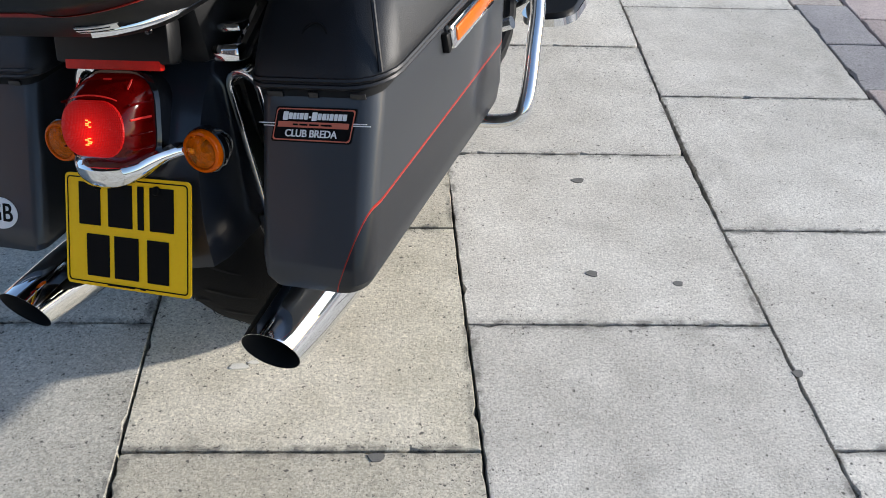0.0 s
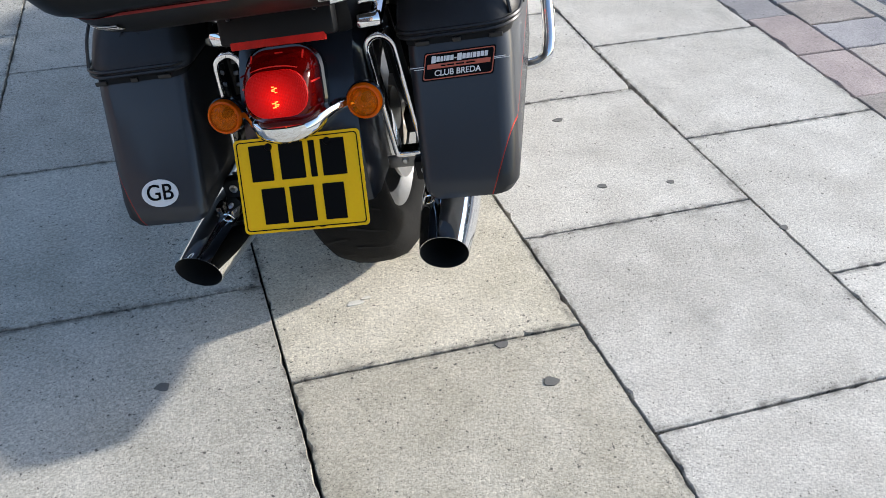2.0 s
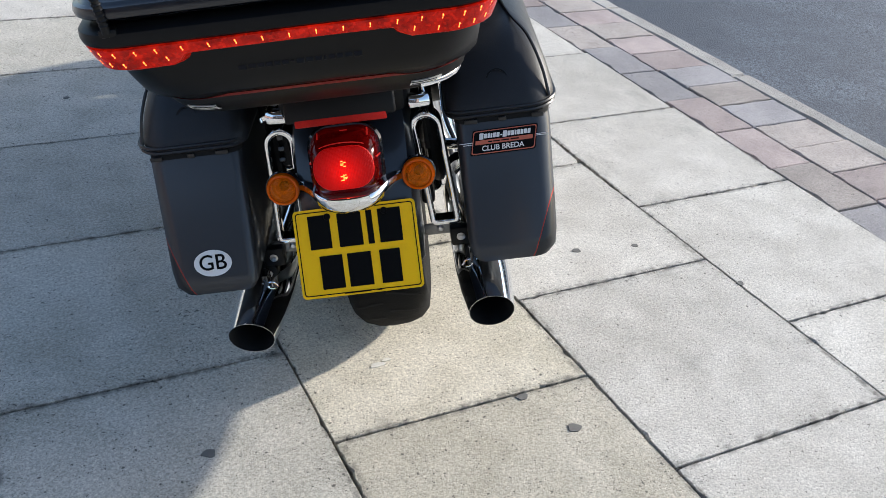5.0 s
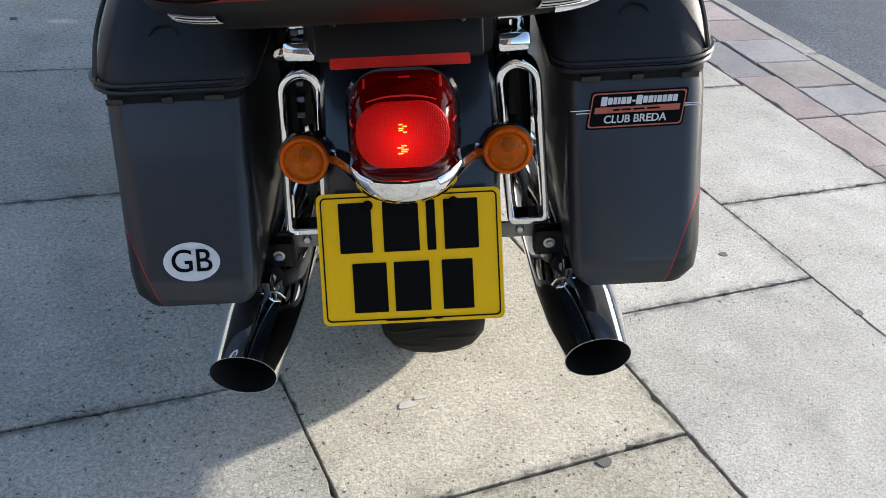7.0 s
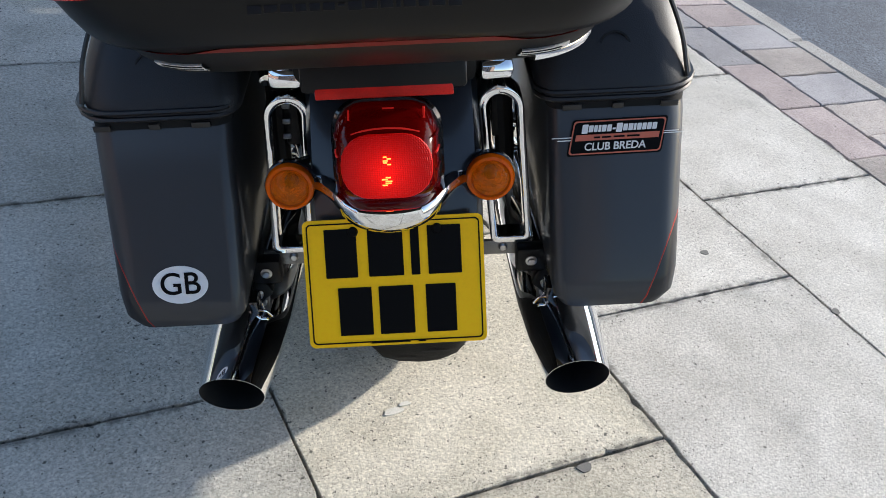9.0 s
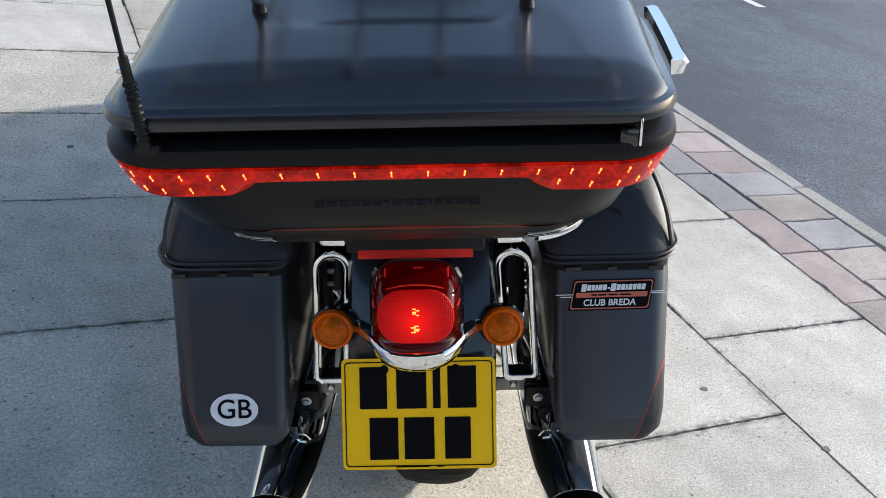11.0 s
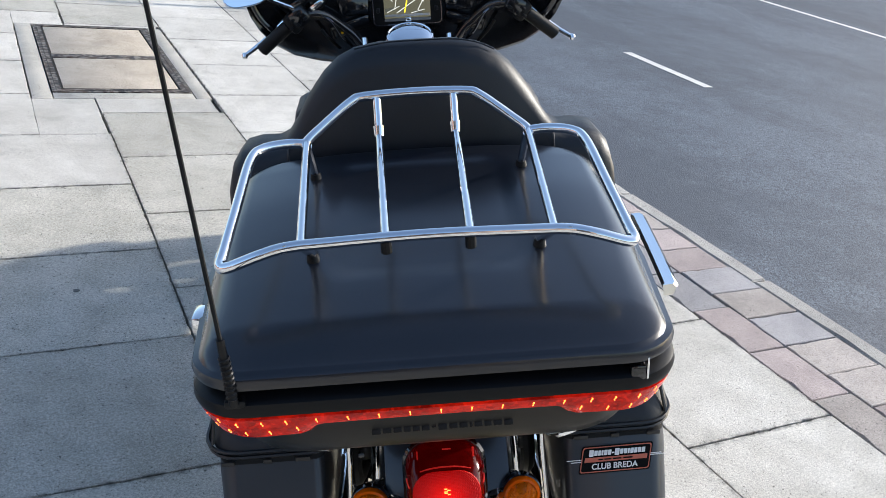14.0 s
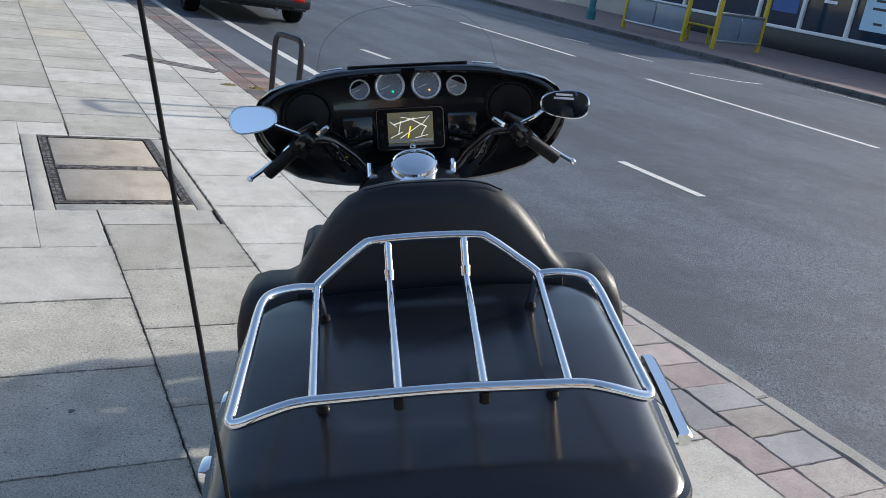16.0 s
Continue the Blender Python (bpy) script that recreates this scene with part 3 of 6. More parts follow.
def flat(m, w, h, r, t=0.0008, n=5):
    ring = rect(-w / 2, w / 2, -h / 2, h / 2, r, 0, n)
    return loft([[m @ p for p in ring], [m @ (p + Vector((0, 0, t))) for p in ring]])


def disc(m, w, h, t=0.0008, n=40):
    ring = [Vector((w / 2 * math.cos(2 * math.pi * k / n), h / 2 * math.sin(2 * math.pi * k / n), 0)) for k in range(n)]
    return loft([[m @ p for p in ring], [m @ (p + Vector((0, 0, t))) for p in ring]])


# oval country sticker
m_gb = on_bag(-0.279, 0.388)
gb = B("oval_sticker", disc(m_gb, 0.072, 0.050), M_WHITE, "white oval sticker with black letters GB")
word("GB", 0.041, m_gb @ Matrix.Translation((0, 0, 0.0014)), M_INK, gb, bold=0.0002)
# club sticker
m_st = on_bag(0.289, 0.535) @ pose(0, 0, 0, 0, 0, 0.5)


def slanted(w, h, lift, t=0.0008, r=0.004):
    sh = Matrix(((1, 0.22, 0, 0), (0, 1, 0, 0), (0, 0, 1, 0), (0, 0, 0, 1)))
    return flat(m_st @ sh @ Matrix.Translation((0, 0, lift)), w, h, r, t)


club = B("club_sticker", slanted(0.121, 0.046, 0), M_INK, "black club sticker with a red border and white lettering")
B("sticker_border", slanted(0.117, 0.042, 0.0004), M_STICKER_RED, "", club)
B("sticker_field", slanted(0.1135, 0.0385, 0.0008), M_INK, "", club)
B("sticker_band", slanted(0.106, 0.0075, 0.0012, r=0.0005), M_STICKER_RED, "", club)
for k, (x0, x1, yy) in enumerate(((-0.083, -0.056, 0.001), (-0.076, -0.058, -0.0025), (0.056, 0.084, 0.001), (0.058, 0.078, 0.0035))):
    B("sticker_wing", flat(m_st @ Matrix.Translation(((x0 + x1) / 2, yy, 0.0002)), x1 - x0, 0.0012, 0.0003), M_WHITE, "", club)
x = -0.0465
for k, w in enumerate((0.0075, 0.0056, 0.0044, 0.0032, 0.0056, 0.0056, 0.0040, 0.0075, 0.0056, 0.0056, 0.0030, 0.0056, 0.0050, 0.0056, 0.0056)):
    h = 0.0022 if k == 6 else 0.0112 if k in (0, 7) else 0.0084
    lean = Matrix(((1, 0.2, 0, 0), (0, 1, 0, 0), (0, 0, 1, 0), (0, 0, 0, 1)))
    B("brand_bar", flat(m_st @ Matrix.Translation((x + w / 2 + 0.002, 0.0110 if k != 6 else 0.010, 0.0017)) @ lean, w, h, 0.0008), M_WHITE, "", club)
    x += w + 0.0011
for x, w in ((-0.026, 0.008), (-0.014, 0.012), (0.002, 0.014), (0.02, 0.016)):
    B("fine_print", flat(m_st @ Matrix.Translation((x, 0.0, 0.0021)), w, 0.0022, 0.0004), M_INK, "", club)
word("CLUB BREDA", 0.0134, m_st @ Matrix.Translation((-0.004, -0.0118, 0.0022)), M_WHITE, club, shear=0.15, bold=0.0002)

# number plate with its bracket, lettered in plain bars
m_pl = pose(0, 0.0, 0.398, 90 - 28, 0, 0)
plate = B("number_plate", flat(m_pl, 0.226, 0.164, 0.008, 0.0025), M_YELLOW, "yellow rear number plate with black bars")
for oring, iring in ((rect(-0.1085, 0.1085, -0.0775, 0.0775, 0.006, 0), rect(-0.1068, 0.1068, -0.0758, 0.0758, 0.005, 0)),):
    B("plate_border", ribbon([m_pl @ (p + Vector((0, 0, 0.0028))) for p in oring], [m_pl @ (p + Vector((0, 0, 0.0028))) for p in iring], m_pl.to_3x3() @ Vector((0, 0, 0.0005))), M_INK, "", plate)
for x, y, w in ((-0.0665, 0.039, 0.040), (-0.0105, 0.039, 0.044), (0.0265, 0.039, 0.011), (0.0635, 0.039, 0.042), (-0.052, -0.036, 0.042), (0.0, -0.036, 0.044), (0.0565, -0.036, 0.038)):
    B("plate_bar", flat(m_pl @ Matrix.Translation((x, y, 0.0029)), w, 0.062, 0.001, 0.0006), M_INK, "", plate)
for x, w in ((-0.01, 0.05), (0.03, 0.01)):
    B("fine_print", flat(m_pl @ Matrix.Translation((x, -0.0775, 0.0036)), w, 0.0022, 0.0004), M_INK, "", plate)
for x in (-0.05, 0.055):
    B("plate_bolt", lathe([(0, 0.006), (0.005, 0.005), (0.0065, 0.0028), (0.0065, 0.0)], m_pl @ Matrix.Translation((x, 0.066, 0.0026)), 16), M_INK, "", plate)
B("plate_bracket", box((0.15, 0.02, 0.12), (0, 0.03, 0.405), 0.006, (-28, 0, 0)), M_BLACK)

# tail lamp
m_lamp = pose(0, 0.069, 0.5455, -24, 0, 0)


def in_frame(bm, m):
    bmesh.ops.transform(bm, matrix=m, verts=bm.verts)
    return bm


lamp = B("tail_lamp", in_frame(loft([[Vector((p.x, y, p.y)) for p in rect(-w, w, -h + 0.004, h, 0.042, 0)] for y, w, h in ((0.07, 0.058, 0.058), (0.03, 0.066, 0.066), (0.0, 0.0685, 0.070), (-0.005, 0.065, 0.067))]), m_lamp), M_GLOSS, "lit red tail lamp in a glossy black bezel")
LENS = ((0.0, 0.0625, -0.0600, 0.0645, 0.036), (-0.012, 0.0620, -0.0595, 0.0620, 0.035), (-0.030, 0.0605, -0.0570, 0.0520, 0.034), (-0.046, 0.0585, -0.0530, 0.0385, 0.032), (-0.055, 0.0540, -0.0470, 0.0290, 0.034))
B("upper_lens", in_frame(loft([[Vector((p.x, d, p.y)) for p in rect(-w, w, z0, z1, r, 0)] for d, w, z0, z1, r in LENS], True, False), m_lamp), M_LENS_DARK, "darker smooth red lens", lamp)
face = [Vector((p.x, -0.055, p.y)) for p in rect(-0.0540, 0.0540, -0.0470, 0.0290, 0.034, 0)]
rings = [[Vector((p.x * k, d, -0.010 + (p.z + 0.010) * k)) for p in face] for k, d in ((1.0, -0.055), (0.975, -0.0572), (0.90, -0.0588), (0.70, -0.0610), (0.45, -0.0622), (0.20, -0.0630), (0.02, -0.0632))]
lower = B("lower_lens", loft(rings), M_LENS_LIT, "lit ribbed red lens", lamp)
lower.matrix_basis = m_lamp
for z, w in ((0.004, 0.0058), (-0.020, 0.0080)):
    bm = bmesh.new()
    for k in range(5):
        box((w * (1 - 0.12 * abs(k - 2)), 0.0008, 0.0017), (0.003 * math.sin(k * 2.1 + z * 400), -0.0634, z - 0.004 + 0.0022 * k - 0.006), 0.0003, bm=bm)
    B("bulb_glint", in_frame(bm, m_lamp), M_LED, "", lamp)
# Small glowing bars painted on as lens highlights, with a bright arched edge.
for x, z, d, w, h in ((0.004, 0.0560, -0.0262, 0.014, 0.0022), (-0.043, 0.050, -0.0310, 0.0022, 0.014), (0.046, 0.050, -0.0310, 0.0030, 0.016)):
    B("lens_facet", in_frame(box((w, 0.001, h), (x, d, z), 0.0004, (-35, 0, 0)), m_lamp), M_LENS_HIGHLIGHT, "", lamp)
B("lens_facet", in_frame(tube([(-0.040, -0.0500, 0.0290), (-0.022, -0.0520, 0.0335), (0.0, -0.0525, 0.0350), (0.022, -0.0520, 0.0335), (0.040, -0.0500, 0.0290)], 0.0012, 6), m_lamp), M_LENS_HIGHLIGHT, "", lamp)
# moulded ribs on the sides of the lens, one on each with a painted glint
for s in (-1, 1):
    for k in range(4):
        z0 = -0.036 + 0.020 * k
        B("lens_rib", in_frame(tube([(s * 0.0624, -0.012, z0 + 0.004), (s * 0.0606, -0.032, z0 + 0.002), (s * 0.0583, -0.048, z0)], 0.0016, 6), m_lamp), M_LENS_HIGHLIGHT if k == 2 else M_LENS_DARK, "", lamp)
# chrome lamp surround below
chin = [(-0.108, 0.084, 0.496), (-0.093, 0.074, 0.501), (-0.079, 0.055, 0.5030), (-0.067, 0.036, 0.502), (-0.055, 0.019, 0.499), (-0.040, 0.006, 0.497), (-0.020, -0.001, 0.4955), (0, -0.003, 0.495)]
chin += [(-x, y, z) for x, y, z in chin[-2::-1]]
rows = []
for q in curve_through(chin, 5):
    w = max(0.0, 1 - (q.x / 0.078) ** 2)
    up, down = 0.008 + 0.009 * w, 0.008 + 0.008 * w
    rows.append([q + Vector((0, dy, dz)) for dy, dz in ((0.020, up), (-0.003, up), (-0.0075, up - 0.003), (-0.0090, 0.0), (-0.0070, -down + 0.003), (-0.003, -down), (0.020, -down))])
B("lamp_bracket", loft(rows), M_CHROME, "polished chrome lamp bracket", None, 45)
# red reflector strip above the lamp, on a black carrier
carrier = B("reflector_carrier", box((0.20, 0.03, 0.06), (0, 0.112, 0.643), 0.006, (-20, 0, 0)), M_BLACK)
B("rear_reflector", box((0.166, 0.010, 0.0235), (0, 0.094, 0.6215), 0.002, (-20, 0, 0)), M_REFLECTOR, "flat red reflector strip", carrier)
for s in (-1, 1):
    B("screw", lathe([(0, 0.004), (0.005, 0.003), (0.006, 0)], pose(s * 0.075, 0.098, 0.664, 70, 0, 0), 12), M_GLOSS, "", carrier)

# turn signals
for s in (-1, 1):
    m = pose(s * 0.1255, 0.078, 0.502, 90 - 12, 0, 0) @ Matrix.Scale(0.93, 4)
    sig = B("turn_signal", lathe([(0, -0.040), (0.012, -0.038), (0.024, -0.027), (0.030, -0.012), (0.0325, 0.004), (0.0325, 0.009), (0.0300, 0.009), (0.0285, 0.004), (0.0225, -0.001), (0.0205, 0.0005), (0.0165, -0.004), (0.0145, -0.0025), (0.009, -0.007), (0, -0.009)], m, 32), M_AMBER_BOWL, "round amber turn signal in a black shell")
    B("shell", lathe([(0, -0.0408), (0.0125, -0.0388), (0.0248, -0.0275), (0.0308, -0.0122), (0.0333, 0.004), (0.0333, 0.0095)], m, 32), M_GLOSS, "glossy black shell", sig)
    lens = B("lens", lathe([(0.0325, 0.0088), (0.0325, 0.0150), (0.0305, 0.0185), (0.0265, 0.0190), (0.0245, 0.0178), (0.0225, 0.0205), (0.0165, 0.0232), (0.0085, 0.0250), (0.0, 0.0256)], m, 40), M_AMBER_GLASS, "amber glass lens", sig)
    lens.visible_shadow = False
    B("rim_ring", lathe([(0.0292, 0.0100), (0.0292, 0.0125), (0.0255, 0.0132), (0.0240, 0.0110), (0.0255, 0.0095)], m, 36, close=True), M_SIGNAL_RING, "", sig)
    B("lens_rim", lathe([(0.0262, 0.0188), (0.0270, 0.0206), (0.0308, 0.0194), (0.0328, 0.0155), (0.0328, 0.0085)], m, 40), M_SIGNAL_RING, "darker amber rim", sig)
    B("bulb", lathe([(0, -0.020), (0.007, -0.010), (0.0085, -0.002), (0.0070, 0.007), (0.0040, 0.0105), (0.0, 0.0120)], m @ Matrix.Translation((0.001, 0.003, 0)), 20), M_AMBER_IN, "", sig)
    B("shell_collar", lathe([(0.0333, -0.004), (0.0350, -0.002), (0.0350, 0.0085), (0.0333, 0.0098)], m, 36), M_GLOSS, "", sig)
    B("stalk", tube([(s * 0.1255, 0.10, 0.509), (s * 0.09, 0.11, 0.515), (s * 0.06, 0.12, 0.53)], 0.012, 10), M_GLOSS, "", sig)

# chrome support frames between fender and bags
for s in (-1, 1):

    def on(x, z, dy=0.0):
        return Vector((s * (x + 0.018 * (0.58 - z) / 0.24) + 0.007, 0.150 + 0.10 * (z - 0.45) + dy, z))
    prof = ((0.0, 0.034), (0.0, 0.003), (0.0012, 0.0004), (0.0020, 0.0), (0.0090, 0.0), (0.0102, 0.0008), (0.0106, 0.004), (0.0106, 0.030))
    rings = [[on(p.x, p.y, dy) for p in rect(0.1085 + q, 0.1685 - q, 0.344 + q, 0.580 - q, (0.028 - q * 0.7, 0.028 - q * 0.7, 0.010 - q * 0.5, 0.010 - q * 0.5), 0, 8)] for q, dy in prof]
    strut = B("bag_support", loft(rings, True, False), M_CHROME, "chrome bag support frame with a long slot", None, 50)
    B("strut_plate", box((0.020, 0.004, 0.10), tuple(on(0.139, 0.530, 0.055)), 0.002), M_BLACK, "", strut)
    # Grey blocks stand in for lit ground seen through the bracket's holes.
    for k in range(3 if s < 0 else 0):
        B("strut_tab", box((0.011, 0.006, 0.008), tuple(on(0.144, 0.500 + 0.022 * k, 0.046)), 0.002, (-20, 0, 0)), M_DULL, "", strut)
    B("top_clamp", box((0.044, 0.05, 0.026), (s * 0.132 + 0.007, 0.175, 0.603), 0.008, (-15, 0, s * 6)), M_CHROME, "", strut)
    B("top_clamp", box((0.038, 0.04, 0.014), (s * 0.130 + 0.007, 0.195, 0.632), 0.006, (-10, 0, s * 6)), M_CHROME, "", strut)
    B("side_rail", tube([(s * 0.15, 0.17, 0.60), (s * 0.165, 0.30, 0.66), (s * 0.17, 0.55, 0.66)], 0.012, 10), M_CHROME, "", strut)
    B("lower_plate", box((0.075, 0.006, 0.026), (s * 0.155, 0.146, 0.334), 0.004), M_DULL, "", strut)
    B("bag_mount", box((0.044, 0.024, 0.042), (s * 0.190, 0.135, 0.322), 0.006), M_BLACK, "", strut)
    B("bolt", lathe([(0, 0.006), (0.006, 0.006), (0.007, 0.003), (0.011, 0.002), (0.011, 0)], pose(s * 0.189, 0.122, 0.324, 90, 0, 0) @ Matrix.Scale(0.75, 4), 18), M_STEEL, "", strut)
    B("bolt", lathe([(0, 0.005), (0.006, 0.005), (0.009, 0.002), (0.009, 0)], pose(s * 0.150, 0.142, 0.336, 90, 0, 0) @ Matrix.Scale(0.7, 4), 18), M_STEEL, "", strut)
    # shock absorber and dark frame behind the slot
    B("shock_absorber", tube([(s * 0.135, 0.40, 0.30), (s * 0.14, 0.30, 0.56)], 0.024, 14, smooth=False), M_GLOSS, "", strut)
    B("frame_tube", tube([(s * 0.15, 0.22, 0.60), (s * 0.16, 0.24, 0.42), (s * 0.15, 0.40, 0.33)], 0.014, 10), M_BLACK, "", strut)

# exhausts
for s in (-1, 1):
    a, b = Vector((s * 0.227 + 0.004, -0.052, 0.262)), Vector((s * 0.200 + 0.004, 0.62, 0.228))
    d = (b - a).normalized()
    sx = d.cross(Vector((0, 0, 1))).normalized()
    uz = sx.cross(d)

    def ring(u, r, cut=0.0):
        c = a + d * u
        return [c + sx * r * math.cos(q) + uz * r * math.sin(q) - d * cut * r * math.sin(q) for q in (2 * math.pi * k / 36 for k in range(36))]
    ex = B("exhaust", loft([ring(0.62, 0.036), ring(0.50, 0.055), ring(0.16, 0.0545), ring(0.08, 0.0505), ring(0.012, 0.0440, 0.30), ring(0.0, 0.0428, 0.36), ring(0.0, 0.0421, 0.36)], True, False), M_CHROME, "chrome exhaust silencer with a black open end")
    B("bore", loft([ring(0.0006, 0.0421, 0.36), ring(0.30, 0.036), ring(0.301, 0.001)], True, False), M_PIPE_IN, "sooty black bore", ex)
    B("header_pipe", tube([tuple(b), (s * 0.175, 0.85, 0.22), (s * 0.17, 1.05, 0.24)], 0.034, 14), M_CHROME, "", ex)
    c = a + d * 0.125
    B("hanger", box((0.012, 0.03, 0.035), tuple(c + Vector((-s * 0.018, 0, 0.052))), 0.003, (0, 0, 0)), M_GLOSS, "", ex)
    B("hanger_clip", tube([tuple(c + Vector((-s * 0.040, -0.01, 0.040))), tuple(c + Vector((-s * 0.03, -0.012, 0.052))), tuple(c + Vector((-s * 0.005, -0.012, 0.050)))], 0.0022, 8), M_CHROME, "", ex)

# rear guard rails and passenger boards
for s in (-1, 1):
    B("guard_rail", tube([(s * 0.16, 0.60, 0.30), (s * 0.30, 0.585, 0.288), (s * 0.385, 0.585, 0.292), (s * 0.408, 0.60, 0.325), (s * 0.410, 0.66, 0.40), (s * 0.408, 0.715, 0.47), (s * 0.385, 0.75, 0.525), (s * 0.30, 0.76, 0.545), (s * 0.18, 0.74, 0.54)], 0.0140, 14), M_CHROME, "thick chrome guard rail")
    B("guard_clamp", tube([(s * 0.36, 0.70, 0.43), (s * 0.25, 0.70, 0.40)], 0.012, 10, smooth=False), M_CHROME)
    fb = B("footboard", loft([[Vector((s * p.x, p.y, z)) for p in rect(0.30, 0.42, 0.89, 1.12, 0.05, 0)] for z in (0.342, 0.358)]), M_CHROME, "chrome passenger footboard")
    B("rubber_pad", loft([[Vector((s * p.x, p.y, z)) for p in rect(0.308, 0.412, 0.90, 1.11, 0.045, 0)] for z in (0.358, 0.367)]), M_BLACK, "black rubber pad", fb)

# ---- top case ----
TX = -0.010      # the case sits a little off centre


def widen(p):
    """The case is a little wider towards the seat."""
    return Vector((TX + (p.x - TX) * (1 + 0.075 * min(1.0, max(0.0, (p.y + 0.19) / 0.25))), p.y, p.z))


def dense_ring(ring, z, n, m=9):
    """Adds points along the straight sides of a rounded rectangle and sets its heights."""
    out = []
    for i, p in enumerate(ring):
        out.append(p)
        if i % (n + 1) == n:
            q = ring[(i + 1) % len(ring)]
            out += [p.lerp(q, (k + 1) / (m + 1)) for k in range(m)]
    return [Vector((p.x, p.y, z(p.x, p.y) if callable(z) else z)) for p in out]


def case_ring(half, rear, z, front=0.355, r=0.065, n=8):
    return [widen(p) for p in dense_ring(rect(TX - half, TX + half, rear, front, (0.05, 0.05, r, r), 0, n), z, n)]


def stripe_z(up):
    """The pinstripe's height: level behind, a step lower near the corners."""
    return lambda x, y: 0.7665 + up - 0.0042 * min(1.0, max(0.0, (abs(x - TX) - 0.140) / 0.012))


base = B("top_case", loft([case_ring(0.268, -0.170, 0.860), case_ring(0.262, -0.160, 0.838), case_ring(0.256, -0.147, 0.808, r=0.075), case_ring(0.251, -0.134, 0.786, r=0.08), case_ring(0.246, -0.128, 0.779, r=0.08), case_ring(0.238, -0.122, 0.777, r=0.08), case_ring(0.231, -0.104, stripe_z(0.0025), r=0.08), case_ring(0.225, -0.097, stripe_z(0.0), r=0.08)]), M_TRUNK, "grey top case with a red light bar and a chrome rack")
B("case_pinstripe", loft([case_ring(0.2316, -0.1040, stripe_z(0.0013), r=0.08, n=16), case_ring(0.2310, -0.1015, stripe_z(0.0), r=0.08, n=16)]), M_RED, "", base)
B("case_foot", loft([case_ring(0.2295, -0.0995, stripe_z(0.001), r=0.08), case_ring(0.229, -0.090, 0.752, r=0.08), case_ring(0.227, -0.074, 0.738, r=0.08), case_ring(0.217, -0.055, 0.722, r=0.07), case_ring(0.195, -0.035, 0.712, r=0.06)]), M_BLACK, "black lower tray", base)
# ledge, gasket gap and lid
B("case_ledge", loft([case_ring(0.268, -0.168, 0.857), case_ring(0.288, -0.184, 0.880), case_ring(0.294, -0.194, 0.887), case_ring(0.2955, -0.196, 0.896), case_ring(0.294, -0.195, 0.905), case_ring(0.287, -0.184, 0.913), case_ring(0.272, -0.165, 0.915)]), M_TRUNK, "", base)
B("case_gasket", loft([case_ring(0.266, -0.165, 0.912), case_ring(0.266, -0.165, 0.935)]), M_GROOVE, "", base)


def lid_top(x, y):
    """Height of the lid: a sloping rear face, then a gentle rise towards the seat, crowned across."""
    knots = ((-0.30, 0.944), (-0.20, 0.962), (-0.115, 0.9745), (-0.05, 0.986), (0.05, 1.003), (0.17, 1.019), (0.28, 1.027), (0.40, 1.030))
    z = knots[-1][1]
    for (ya, za), (yb, zb) in zip(knots, knots[1:]):
        if y <= yb:
            u = max(0.0, (y - ya) / (yb - ya))
            z = za + (zb - za) * u
            break
    z = min(z, max(0.9455, 0.9455 + 0.42 * (y + 0.187)))
    across = max(0.0, abs(x - TX) / 0.29)
    return z - (0.020 * across ** 2.4 + 0.012 * across ** 6) * min(1.0, (z - 0.9455) / 0.055)


def lid_ring(inset, f, r, sink=0.0):
    return case_ring(0.291 - inset, -0.197 + inset, lambda x, y: 0.9455 + (lid_top(x, y) - 0.9455) * f - sink, max(0.300, 0.362 - inset), r)


lid_rings = [case_ring(0.268, -0.170, 0.9215, 0.345, 0.06), case_ring(0.285, -0.190, 0.9225, 0.355, 0.062), case_ring(0.2905, -0.1965, 0.927, 0.362, 0.064), case_ring(0.2915, -0.1975, 0.934, 0.362, 0.064),
             case_ring(0.289, -0.195, 0.941, 0.36, 0.062), case_ring(0.282, -0.188, 0.9428, 0.355, 0.058),
             lid_ring(0.012, 0.06, 0.055), lid_ring(0.0145, 0.34, 0.053), lid_ring(0.019, 0.62, 0.050), lid_ring(0.026, 0.82, 0.046), lid_ring(0.034, 0.93, 0.042), lid_ring(0.040, 0.97, 0.040)] + [lid_ring(0.046 + 0.006 * k, 1.0, 0.038 - 0.0008 * k) for k in range(11)] + [lid_ring(0.122, 1.0, 0.03)]
recess = []
for inset, deep in ((0.0, 0.0), (0.008, 0.0012), (0.018, 0.0042), (0.028, 0.0072), (0.038, 0.0084), (0.09, 0.0085)):
    ring = dense_ring(rect(TX - 0.152 + inset, TX + 0.152 - inset, -0.055 + inset, 0.287 - inset, 0.042 - inset * 0.3, 0, 8), 0, 8)
    recess.append([Vector((p.x, p.y, lid_top(p.x, p.y) - deep * (0.35 + 0.65 * min(1, max(0, (p.y + 0.05) / 0.2))))) for p in ring])
B("case_lid", loft(lid_rings + recess), M_PAINT, "satin dark grey domed lid", base, 32)
# brand lettering on the rear, in plain bars
x = TX - 0.086
